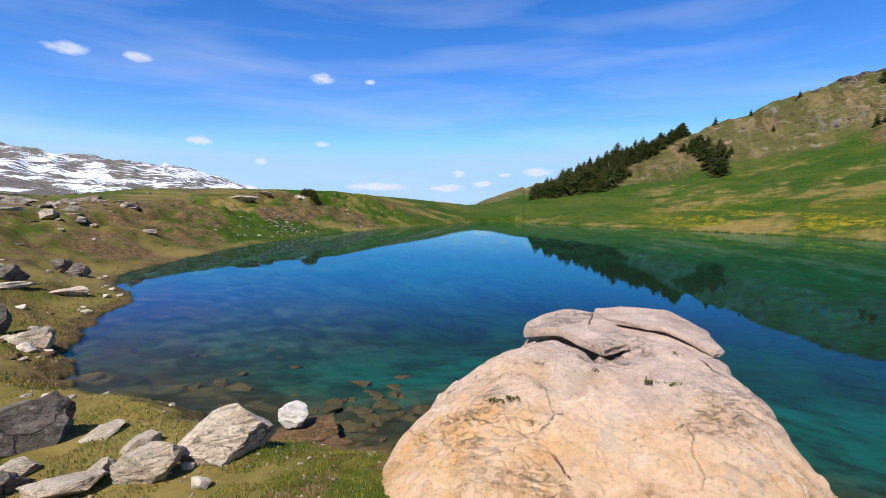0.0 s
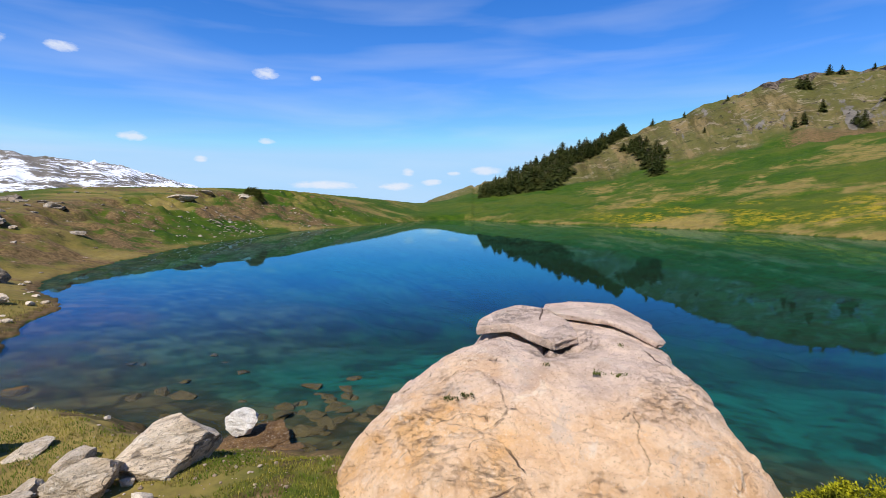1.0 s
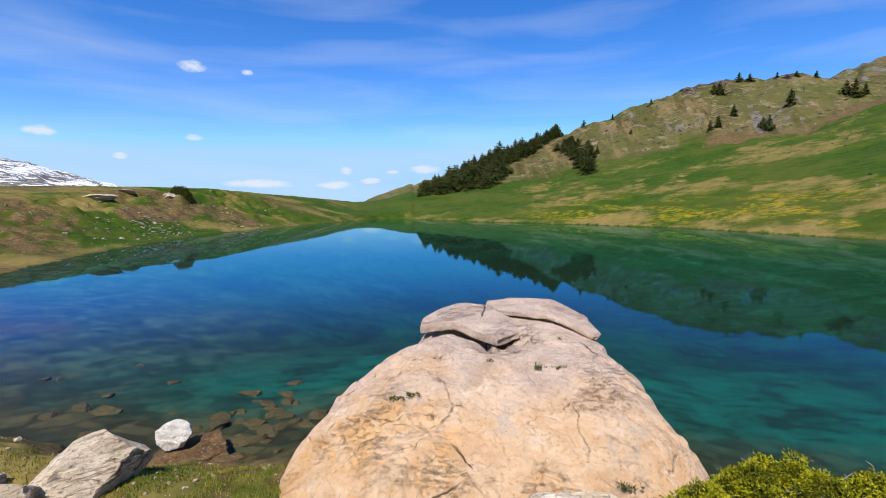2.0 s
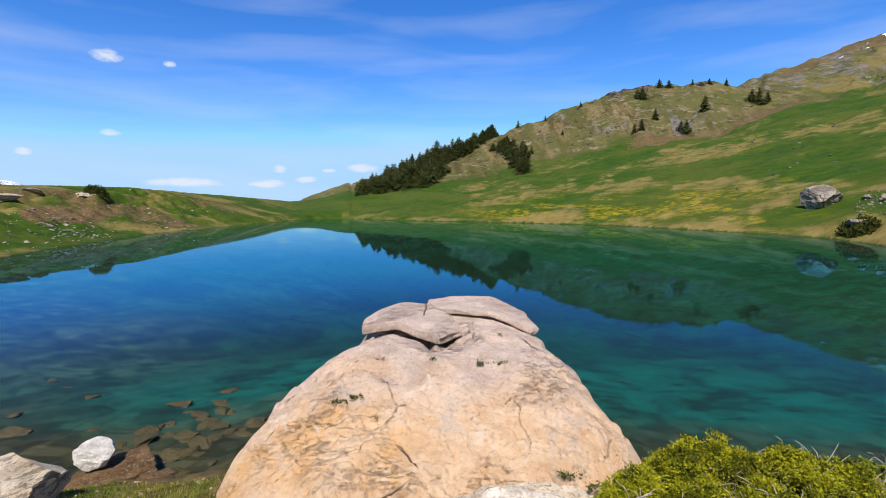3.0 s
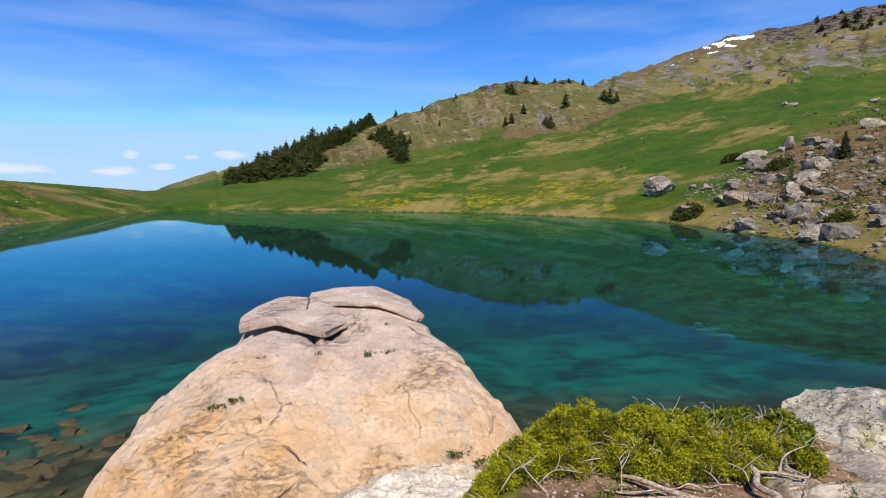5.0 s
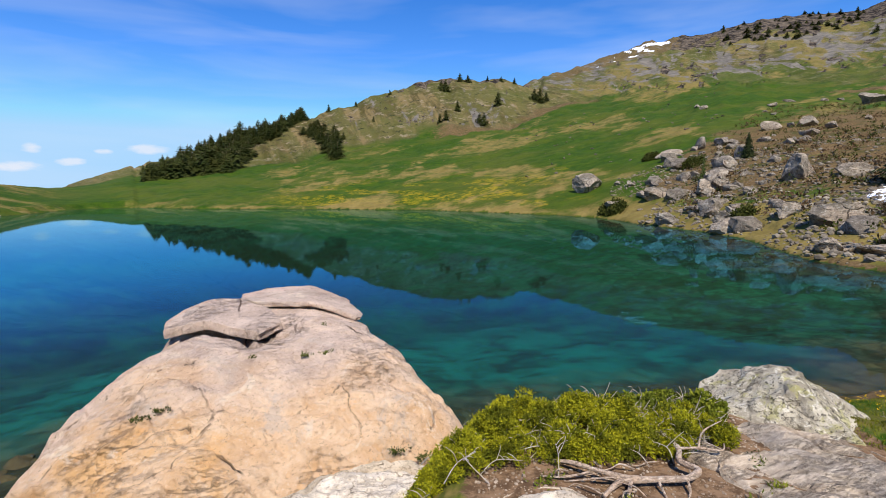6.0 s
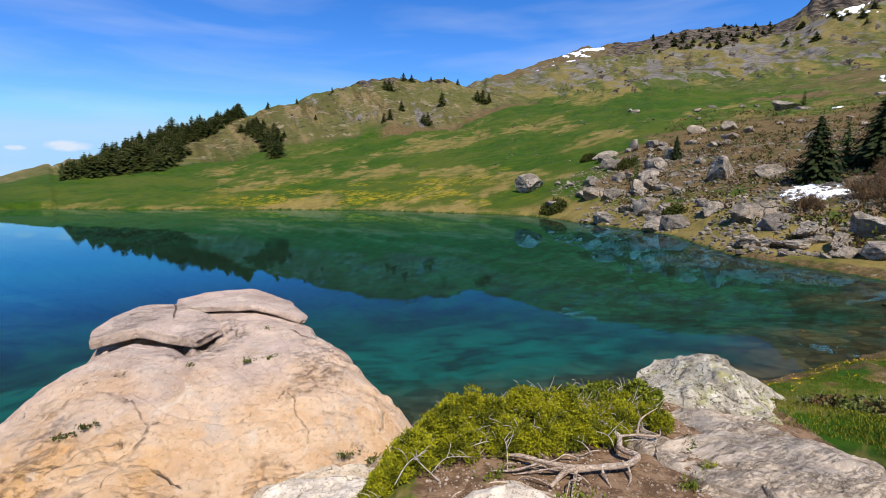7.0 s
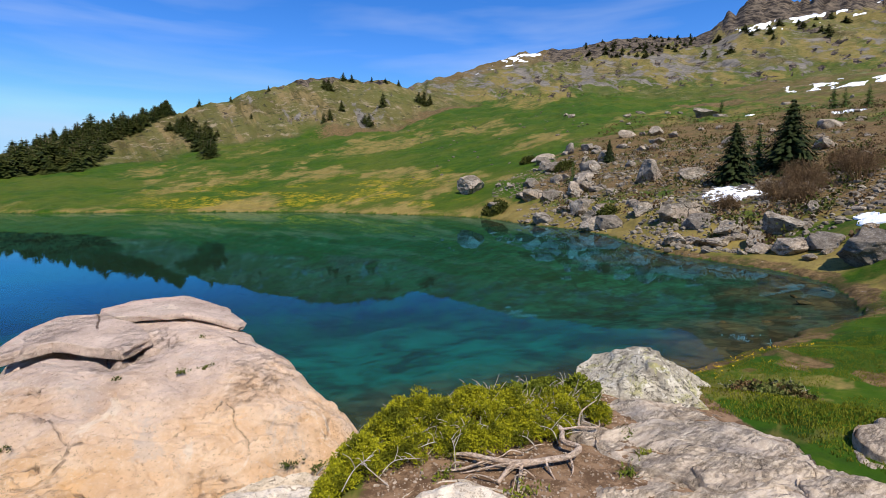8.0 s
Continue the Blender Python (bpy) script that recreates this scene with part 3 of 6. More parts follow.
def slope_height(az, r):
    """Height of the open land by heading and distance."""
    rf, ef = soft(az, AZ_FOOT, R_FOOT), soft(az, AZ_FOOT, E_FOOT)
    rc, ec = soft(az, AZ_R1, R_CREST), soft(az, AZ_CREST, E_CREST)
    rb, eb = soft(az, AZ_R2, R_BACK), soft(az, AZ_BACK, E_BACK)
    rc = np.maximum(rc, rf * 1.15)
    zf, zc, zb = (3 + d * np.tan(np.radians(e)) for d, e in ((rf, ef), (rc, ec), (rb, eb)))
    rv = np.sqrt(rc * rb)
    dip = np.where(az > 29, 0.35, np.where(az < -18, 3.0, 2.2))
    ev = np.where(az > 29, ec + (eb - ec) * 0.35 - 0.2, np.minimum(ec, eb) - dip)
    zv = 3 + rv * np.tan(np.radians(ev))
    z = np.full(np.shape(r), 0.4)
    r0 = soft(az, AZ_SHORE, R_SHORE) + 1.5
    rf = np.maximum(rf, r0 + 5)
    for (ra, za), (rb_, zb_) in (((r0, 0.4), (rf, zf)), ((rf, zf), (rc, zc)), ((rc, zc), (rv, zv)), ((rv, zv), (rb, zb)), ((rb, zb), (rb * 1.6, zb * 0.6 - 40))):
        k = np.clip((r - ra) / np.maximum(rb_ - ra, 1e-6), 0, 1)
        z = np.where(r >= ra, za + (zb_ - za) * k, z)
    return z


def mound(x, y):
    """The rocky knoll on which the camera stands."""
    q = ((x - 2.2) / 2.6) ** 2 + ((y - 0.6) / 2.9) ** 2
    return 0.95 * sstep(1.25 - q, 0.0, 0.6)


def ground_z(x, y, full=False):
    x, y = np.asarray(x, float), np.asarray(y, float)
    r, az = np.hypot(x, y), np.degrees(np.arctan2(x, y))
    sd = shore_distance(x, y)
    sd = sd + np.clip(0.012 * r, 0.22, 0.8) * fbm(x * 0.75, y * 0.75, 4, 35, 0.6) + 0.12 * fbm(x * 2.6, y * 2.6, 2, 36)
    near = 0.42 + mound(x, y) + 0.05 * fbm(x * 0.9, y * 0.9, 4, 3)
    out = slope_height(az, r)
    amp = 0.02 * np.clip(r - 8, 0, 60) / 60 + np.clip(r - 60, 0, 1e9) * 0.006
    lump = fbm(x / (4 + r * 0.12), y / (4 + r * 0.12), 6, 9)
    crag = np.abs(fbm(np.degrees(np.radians(az)) * 0.35, np.log(r + 1) * 6, 5, 21))
    out = out + amp * lump * 1.6 - amp * crag * np.where((az > -14) | (r > 900), 2.6, 0.2)
    out = out + np.where(az < -16, 0.07, 0.35) * fbm(x * 0.16, y * 0.16, 4, 31) * sstep(r, 9, 20)
    out = out + sstep(az, 58.2, 60.5) * sstep(r, 780, 960) * (16 * np.abs(fbm(az * 0.9, r * 0.002, 4, 161, 0.6)) + 7 * np.floor(2.5 * fbm(az * 2.2, r * 0.004, 3, 163)) / 2.5)
    hillside = sstep(r / soft(az, AZ_FOOT, R_FOOT), 1.0, 1.12) * sstep(az, -10, -4) * (1 - sstep(az, 29, 33)) * (1 - sstep(r, 380, 420))
    out = out - hillside * 0.9 * sstep(1 - 2.6 * np.abs(fbm(az * 0.55, np.log(r + 1) * 5, 5, 145, 0.55)), 0.2, 0.9)
    z = near + (out - near) * sstep(r, 7.5, 15)
    west = sstep(-az, 18, 30) * sstep(r, 12, 18)
    bank = 0.02 + np.clip(sd, 0, None) * (0.42 - 0.24 * west + 0.2 * (1 - 0.6 * west) * fbm(x * 0.6, y * 0.6, 2, 41))
    z = np.where(sd > 0, np.minimum(z, bank + np.clip(sd - 1.5, 0, None) * (0.9 - 0.75 * west)), z)
    depth = 0.05 + 0.105 * -sd + 0.014 * np.clip(-sd - 2, 0, None) ** 1.5
    bed = -np.minimum(depth * (1 + 0.25 * fbm(x * 0.3, y * 0.3, 4, 51)), 7.5) - 0.03 * fbm(x * 1.3, y * 1.3, 3, 52)
    z = np.where(sd > 0, z, np.minimum(bed, -0.02))
    if full:
        return z, r, az, sd
    return z


def ground_masks(x, y, z, r, az, sd):
    land = sd > 0
    crest = soft(az, AZ_BACK, E_BACK)
    loam = 0.9 * sstep(1 - ((x - 2.2) / 1.5) ** 2 - ((y - 2.2) / 0.95) ** 2, 0, 0.3)
    el = np.degrees(np.arctan2(z - 3, np.maximum(r, 1)))
    wob = fbm(x * 0.05, y * 0.05, 5, 61)
    # stony brown slope on the right-hand shore
    edge = np.interp(r, [15, 30, 45, 80, 150, 220, 300], [36, 36, 37, 44, 51, 54, 58])
    talus = sstep(az + 5 * wob, edge, edge + 7) * sstep(r, 12, 18) * (1 - sstep(r, 330, 420))
    left = sstep(-az + 8 * wob, 50, 62) * sstep(r, 7, 11) * (1 - sstep(r, 45, 80))
    foot = soft(az, AZ_FOOT, R_FOOT)
    hill = sstep(r / foot + 0.12 * wob, 1.0, 1.1) * sstep(az, -15, -8)
    mount = sstep(r, 430, 520)
    rocky = np.clip(np.maximum(hill * (1 - 0.6 * sstep(az, 31, 36) * (1 - mount)), mount), 0, 1) * np.clip(1.0 + 0.5 * fbm(x * 0.02, y * 0.02, 4, 71), 0, 1)
    brown = mount * sstep(el - crest + 0.5 * wob, -1.7, -0.7) * sstep(az, 27, 32) * (1 - sstep(az, 44, 50))
    upper = sstep(az, 28, 34) * sstep(el + 0.5 * wob, 9.3, 10.0) * land
    mount = np.maximum(mount, upper)
    tan = mount * sstep(az, 27, 33) * sstep(fbm(az * 0.45 + el * 0.5, el * 0.6, 5, 151, 0.62), -0.3, 0.25) * (1 - brown)
    rocky = rocky * (1 - 0.8 * brown) * (1 - 0.6 * tan)
    gully = fbm(az * 1.1, np.log(r + 1) * 3.5, 5, 77, 0.6)
    scree = np.maximum(0.30 * hill * (1 - sstep(az, 29, 34)), mount * sstep(az, -20, 0) * (0.37 + 0.14 * sstep(el, 9.5, 11) * (1 - sstep(el, 13, 14)))) + 0.18 * gully * np.maximum(hill, mount)
    scree = np.maximum(scree, mount * (az < -25) * 0.9)
    ridge = 1 - 2.6 * np.abs(fbm(az * 0.55 - el * 0.35, el * 0.4, 5, 141, 0.55))
    scree = np.maximum(scree, 0.6 * hill * sstep(az, 5, 12) * (1 - sstep(az, 28, 32)) * sstep(ridge, 0.7, 0.95) * sstep(fbm(az * 0.22, el * 0.5, 3, 143), -0.15, 0.15))
    fans = mount * sstep(az, 34, 39) * (1 - sstep(az, 60, 63)) * sstep(el, 10.4, 11.2) * (1 - sstep(el - crest, -1.8, -1.0)) * sstep(fbm(az * 0.9 + el * 0.25, el * 0.35, 4, 137, 0.6), -0.1, 0.15)
    scree = np.maximum(scree, fans * 0.72)
    dry = np.where(az < -15, 0.25, 0.55) * (1 - sstep(sd, np.where(az < -15, 0.2, 1.0), np.where(az < -15, 2.5, 8.0))) * sstep(r, 12, 25) + 0.72 * sstep(fbm(az * 0.12 + 3, (el - 0.2 * az) * 0.6, 7, 85, 0.68), -0.16, 0.36) * sstep(az, -8, 2) * (1 - hill)
    dry = dry + 0.72 * sstep(fbm(x * 0.09, y * 0.09, 5, 83, 0.6), -0.3, 0.25) * sstep(-az, 15, 25)
    dry = np.maximum(dry, talus * (0.42 + 0.2 * (1 - sstep(sd, 4, 10))))
    dry = np.maximum(dry, 0.85 * sstep(-az, 40, 52) * (1 - sstep(r, 26, 40)))
    dry = np.maximum(dry, (0.3 + 0.32 * sstep(-x, -0.5, 3.0)) * (1 - sstep(r, 9, 14)))
    dry = np.maximum(dry, 0.9 * sstep(az, 33, 38) * (1 - sstep(az, 62, 66)) * (1 - sstep(sd + 1.5 * wob, 3.5, 7.5)) * sstep(r, 14, 18))
    soil = np.maximum(talus * (0.52 + 0.7 * wob) * sstep(sd, 3.0, 9.0), left * 0.46)
    soil = np.maximum(soil, 0.56 * sstep(fbm(x * 0.07, y * 0.07, 5, 87, 0.6), -0.15, 0.3) * sstep(-az, 20, 30) * (1 - sstep(r, 90, 120)))
    soil = np.maximum(soil, 0.9 * brown)
    soil = np.maximum(soil, 0.75 * sstep(1 - ((az + 38.5) / 5.5) ** 2 - ((el + 0.5) / 1.1) ** 2 + 0.8 * wob, 0.0, 0.6) * (r < 100))
    dry = np.maximum(dry, 0.85 * tan)
    soil = np.maximum(soil, 0.85 * sstep(r / foot + 0.05 * wob, 0.95, 0.99) * (1 - sstep(r / foot + 0.06 * wob, 1.04, 1.12)) * sstep(az, 14, 20) * (1 - sstep(az, 33, 37)))
    soil = np.maximum(soil, 0.75 * sstep(fbm(x * 0.8, y * 0.8, 4, 91), 0.18, 0.5) * (1 - sstep(r, 8, 11)) * (1 - sstep(az, 35, 45)))
    # worn patches in the turf beside the bedrock
    soil = np.maximum(soil, 0.62 * sstep(fbm(x * 1.1, y * 1.1, 5, 93), 0.02, 0.4) * sstep(az, 45, 52) * (1 - sstep(r, 9, 13)))
    soil = np.maximum(soil, 0.75 * (1 - sstep(sd, 0.2, 0.8)) * (1 - sstep(r, 22, 28)))
    flower = sstep(az, -4, 4) * (1 - sstep(az, 30, 36)) * sstep(sd, 1.5, 4) * (1 - sstep(sd, 12, 35)) * sstep(fbm(az * 0.35, el * 2.5, 4, 95), -0.05, 0.25) * sstep(r, 40, 50)
    snow = (0.43 + 0.34 * fbm(az * 0.5 + el * 0.3, el * 1.6, 4, 101)) * sstep(r, 500, 800) * (az < -30)
    streak = sstep(fbm(az * 0.7 + el * 1.2, el * 4.0, 4, 103), 0.05, 0.3)
    snow = np.maximum(snow, streak * sstep(az, 33, 36) * (1 - sstep(az, 41, 43)) * sstep(el - crest, -1.3, -0.8) * (1 - sstep(el - crest, -0.2, -0.05)) * (r > 600))
    snow = np.maximum(snow, sstep(fbm(az * 0.8, el * 3.0, 4, 107), 0.08, 0.16) * sstep(az, 64, 66) * sstep(el, 8.3, 8.7) * (1 - sstep(el, 9.1, 9.5)) * (r > 120))
    snow = np.maximum(snow, sstep(fbm(az * 0.7, el * 4.0, 4, 109), 0.2, 0.28) * sstep(az, 59, 62) * sstep(el, 14.0, 14.3) * (1 - sstep(el, 14.8, 15.1)) * (r > 600))
    cl = fbm(az * 1.3, el * 2.0, 5, 131, 0.6)
    cliff = mount * sstep(az, 41, 44) * sstep(el - crest + 1.3 * cl, -1.7, -1.1) * (1 - 0.4 * sstep(az, 57, 59)) + mount * sstep(az, 59, 60.5) * sstep(el, 14.7, 15.0)
    cliff = np.maximum(cliff, mount * sstep(az, 30, 40) * sstep(cl, 0.2, 0.36) * 0.8)
    top1 = soft(az, AZ_CREST, E_CREST)
    cliff = np.maximum(cliff, hill * (1 - sstep(az, 27, 29)) * sstep(az, 10, 15) * sstep(el - top1 + 1.3 * cl, -0.7, -0.3) * 0.8)
    cliff = np.maximum(cliff, hill * sstep(az, 4, 7) * (1 - sstep(az, 28, 31)) * sstep(cl, 0.3, 0.45) * 0.6)
    # where the water's turquoise is painted on, round the boulder's side
    shoal = 1 - sstep(np.hypot(x - 1.5, (y - 6.0) * 1.1), 5.0, 12.0)
    return dict(shoal=shoal, contour=np.radians(az) * 600, loam=loam, cliff=np.clip(cliff, 0, 1) * land, rocky=rocky * land, scree=scree * land, dry=np.clip(dry, 0, 1) * land, soil=np.clip(soil, 0, 1) * land, flower=flower * land, snow=snow * land)


GRID = {}


def make_ground():
    azs = np.concatenate([np.linspace(-78, 78, 780), np.linspace(80, 280, 60)])
    rs = np.concatenate([[0.0], np.geomspace(0.5, 6, 90)[:-1], np.geomspace(6, 120, 330)[:-1], np.geomspace(120, 1100, 170)[:-1], np.geomspace(1100, 5600, 30)])
    A, Rr = np.meshgrid(np.radians(azs), rs)
    X, Y = Rr * np.sin(A), Rr * np.cos(A)
    Z, R2, AZ, SD = ground_z(X, Y, True)
    na, nr = len(azs), len(rs)
    GRID.update(az=azs, r=rs, z=Z, sd=SD)
    idx = np.arange(na * nr).reshape(nr, na)
    nxt = np.roll(idx, -1, 1)
    quads = np.stack([idx[:-1], idx[1:], nxt[1:], nxt[:-1]], -1).reshape(-1, 4)
    me = bpy.data.meshes.new("ground")
    v = np.stack([X, Y, Z], -1).reshape(-1, 3)
    me.from_pydata(v.tolist(), [], quads.tolist())
    for name, m in ground_masks(X, Y, Z, R2, AZ, SD).items():
        at = me.attributes.new(name, "FLOAT", "POINT")
        at.data.foreach_set("value", np.ascontiguousarray(m, dtype=np.float32).ravel())
    me.polygons.foreach_set("use_smooth", [True] * len(me.polygons))
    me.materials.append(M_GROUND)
    me.update()
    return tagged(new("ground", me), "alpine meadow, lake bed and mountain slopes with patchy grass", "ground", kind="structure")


make_ground()


def make_water():
    bm = bmesh.new()
    c = SHORE.mean(0)
    ring = []
    for k, p in enumerate(SHORE):
        a, b = SHORE[k - 1], SHORE[(k + 1) % len(SHORE)]
        t = (b - a) / max(np.hypot(*(b - a)), 1e-6)
        q = p + np.array((-t[1], t[0])) * 0.9
        ring.append(bm.verts.new((q[0], q[1], 0)))
    bm.faces.new(ring)
    bmesh.ops.triangulate(bm, faces=bm.faces[:])
    for f in bm.faces:
        if f.normal.z < 0:
            f.normal_flip()
    me = bpy.data.meshes.new("water")
    bm.to_mesh(me)
    bm.free()
    me.materials.append(M_WATER)
    return tagged(new("water", me), "clear calm mountain lake, turquoise by the bank and deep blue beyond", "lake", kind="structure")


make_water()

# ---- things ----
rng = random.Random(7)


def on_grid(key, x, y):
    """Height or shore distance of the ground sheet at one place."""
    r, az = math.hypot(x, y), math.degrees(math.atan2(x, y))
    if az < -78:
        az += 360
    i = min(max(int(np.searchsorted(GRID["r"], r)) - 1, 0), len(GRID["r"]) - 2)
    j = min(max(int(np.searchsorted(GRID["az"], az)) - 1, 0), len(GRID["az"]) - 2)
    u = (r - GRID["r"][i]) / (GRID["r"][i + 1] - GRID["r"][i])
    v = min(1.0, (az - GRID["az"][j]) / (GRID["az"][j + 1] - GRID["az"][j]))
    g = GRID[key]
    return float((g[i, j] * (1 - v) + g[i, j + 1] * v) * (1 - u) + (g[i + 1, j] * (1 - v) + g[i + 1, j + 1] * v) * u)


def gz(x, y):
    return on_grid("z", x, y)


def polar(az, r):
    return r * math.sin(radians(az)), r * math.cos(radians(az))


def part(name, bm, material, parent=None, label="", smooth=True):
    """One mesh object, under a thing or on its own."""
    me = bpy.data.meshes.new(name)
    bm.to_mesh(me)
    bm.free()
    for p in me.polygons:
        p.use_smooth = smooth
    me.materials.append(material)
    ob = new(name, me)
    if parent is not None:
        ob.parent = parent
    if label:
        ob["label"] = label
    return ob


def shaped_rock(seed, sub=4, squash=(1, 1, 0.75), cuts=14, rough=0.05):
    """A broken boulder: a ball cut by planes, then roughened. About one metre across."""
    r = random.Random(seed)
    bm = bmesh.new()
    bmesh.ops.create_icosphere(bm, subdivisions=sub, radius=0.62)
    planes = []
    for _ in range(cuts):
        d = Vector((r.gauss(0, 1), r.gauss(0, 1), r.gauss(0.15, 0.9))).normalized()
        planes.append((d, r.uniform(0.27, 0.46)))
    off = Vector((seed * 3.1, seed * 1.7, 0))
    for v in bm.verts:
        for d, h in planes:
            k = v.co.dot(d)
            if k > h:
                v.co -= d * (k - h)
        u = v.co.normalized()
        g = noise.fractal(v.co * 2.6 + off, 1.0, 2.1, 4)
        c = abs(noise.noise(v.co * 5.0 - off))
        f = noise.noise(v.co * 15.0 + off)
        q = (v.co.z + 0.35 * v.co.x + 0.12 * noise.noise(v.co * 3.0 - off)) * 11.0  # broken layers
        step = q - math.floor(q)
        v.co += u * (g * rough - c * rough * 0.9 + f * rough * 0.28 + (step if step < 0.8 else 4 * (1 - step)) * rough * 0.25)
        v.co = Vector((v.co.x * squash[0], v.co.y * squash[1], v.co.z * squash[2]))
    return bm


def crisp(me, degrees=32):
    """Smooth faces, broken at sharp edges."""
    for p in me.polygons:
        p.use_smooth = True
    me.set_sharp_from_angle(angle=radians(degrees))


ROCKS = []
for k in range(9):
    bm = shaped_rock(k + 1, 5 if k < 4 else 4, (1.0, 0.7 + 0.04 * k, 0.66 + 0.05 * (k % 4)), 15 + k % 5)
    me = bpy.data.meshes.new("rock")
    bm.to_mesh(me)
    bm.free()
    crisp(me)
    me.materials.append(M_GREY)
    ROCKS.append(me)
ROCKS_FAR = []  # the same shapes, lighter, for small and distant rocks
for k in range(9):
    bm = shaped_rock(k + 1, 3, (1.0, 0.7 + 0.04 * k, 0.66 + 0.05 * (k % 4)), 15 + k % 5)
    me = bpy.data.meshes.new("rock_far")
    bm.to_mesh(me)
    bm.free()
    crisp(me)
    me.materials.append(M_GREY)
    ROCKS_FAR.append(me)


def put_rock(name, x, y, size, label, group="", z=None, kind=None, mat=None, tall=1.0, turn=None, sink=0.2, category="rock", deep=None):
    k = rng.randrange(len(ROCKS)) if kind is None else kind
    small = size / math.hypot(x, y) < 0.05
    me = ROCKS_FAR[k] if small else ROCKS[k]
    if mat is not None:
        key = ("rock_far_" if small else "rock_") + mat.name + str(k)
        if key not in bpy.data.meshes:
            c = me.copy()
            c.name = key
            c.materials[0] = mat
        me = bpy.data.meshes[key]
    ob = new(name, me)
    ground = gz(x, y) if z is None else z
    ob.scale = (size, size * (rng.uniform(0.85, 1.1) if deep is None else deep), size * tall)
    ob.rotation_euler = (rng.uniform(-0.2, 0.2), rng.uniform(-0.2, 0.2), rng.uniform(0, 6.28) if turn is None else turn)
    ob.location = (x, y, ground + size * tall * (0.32 - sink))
    return tagged(ob, label, category, group)


# ---- the great boulder on the bank ----


def radial(pts, c, th, ease=0.1):
    """Plan radius of a rounded outline round c, by direction."""
    a = np.array([math.atan2(x - c[0], y - c[1]) for x, y in pts])
    rr = np.array([math.hypot(x - c[0], y - c[1]) for x, y in pts])
    o = np.argsort(a)
    a, rr = a[o], rr[o]
    a = np.concatenate([a - 2 * np.pi, a, a + 2 * np.pi])
    rr = np.tile(rr, 3)
    return sum(np.interp(th + d, a, rr) for d in (-ease, -ease / 2, 0, ease / 2, ease)) / 5


def straight(pts, c, th):
    """Distance from c to a straight-edged outline, by direction."""
    best = np.full(np.shape(th), 9.0)
    dx, dy = np.sin(th), np.cos(th)
    for (ax, ay), (bx, by) in zip(pts, list(pts[1:]) + list(pts[:1])):
        ex, ey = bx - ax, by - ay
        den = dx * ey - dy * ex
        den = np.where(np.abs(den) < 1e-9, 1e-9, den)
        t = ((ax - c[0]) * ey - (ay - c[1]) * ex) / den
        u = ((ax - c[0]) * dy - (ay - c[1]) * dx) / den
        best = np.where((t > 0) & (u >= -1e-6) & (u <= 1 + 1e-6), np.minimum(best, t), best)
    return best


def ring_mesh(name, X, Y, Z, mat, flip=False):
    """A mesh from rings of points, each ring closed on itself."""
    ns, na = X.shape
    idx = np.arange(na * ns).reshape(ns, na)
    nx = np.roll(idx, -1, 1)
    q = np.stack([idx[:-1], idx[1:], nx[1:], nx[:-1]], -1).reshape(-1, 4)
    me = bpy.data.meshes.new(name)
    me.from_pydata(np.stack([X, Y, Z], -1).reshape(-1, 3).tolist(), [], (q[:, ::-1] if flip else q).tolist())
    me.polygons.foreach_set("use_smooth", [True] * len(me.polygons))
    me.materials.append(mat)
    me.update()
    return me


def grooves(X, Y, lines, width, depth):
    """Depth of cracks along plan lines."""
    d = np.zeros(X.shape)
    wx = X + 0.05 * fbm(X * 5, Y * 5, 3, 15)
    wy = Y + 0.05 * fbm(X * 5, Y * 5, 3, 16)
    for line in lines:
        best = np.full(X.shape, 9.0)
        for (ax, ay), (bx, by) in zip(line, line[1:]):
            dx, dy = bx - ax, by - ay
            t = np.clip(((wx - ax) * dx + (wy - ay) * dy) / (dx * dx + dy * dy), 0, 1)
            best = np.minimum(best, np.hypot(wx - ax - t * dx, wy - ay - t * dy))
        d = np.maximum(d, depth * np.clip(1 - best / width, 0, 1))
    return d


BC = (-0.35, 5.1)
BOULDER_PLAN = [(-2.6, 4.0), (-2.45, 4.55), (-2.12, 5.15), (-1.92, 5.65), (-1.62, 6.2), (-1.4, 7.0), (-0.5, 7.7), (0.55, 7.4), (1.02, 6.3), (1.22, 5.55),
                (1.5, 4.85), (1.7, 4.35), (1.82, 3.95), (1.5, 3.45), (0.75, 3.3), (0.1, 3.2), (-0.6, 3.0), (-1.5, 2.95), (-2.3, 3.4)]
CRACKS = [[(-1.75, 5.45), (-1.45, 5.5), (-1.1, 5.55), (-0.72, 5.3)], [(-1.0, 5.75), (-0.85, 5.6)], [(0.4, 4.4), (0.47, 4.1), (0.5, 3.85)], [(0.28, 4.35), (0.4, 4.42)],
          [(-1.5, 4.35), (-1.2, 4.45), (-1.02, 4.5)], [(-2.3, 4.2), (-1.95, 4.3), (-1.75, 4.45)], [(-1.1, 3.85), (-0.85, 3.95), (-0.65, 4.0)], [(-1.6, 3.75), (-1.4, 3.9), (-1.1, 3.85)],
          [(-0.1, 4.2), (0.1, 4.3)], [(-1.55, 4.75), (-1.2, 4.9), (-0.9, 4.85)], [(0.05, 5.68), (0.3, 5.55), (0.55, 5.6)], [(-2.2, 4.6), (-1.9, 4.75), (-1.6, 4.95), (-1.35, 4.95), (-1.0, 5.1), (-0.75, 5.05)], [(-1.3, 4.15), (-1.05, 4.25), (-0.8, 4.2)]]


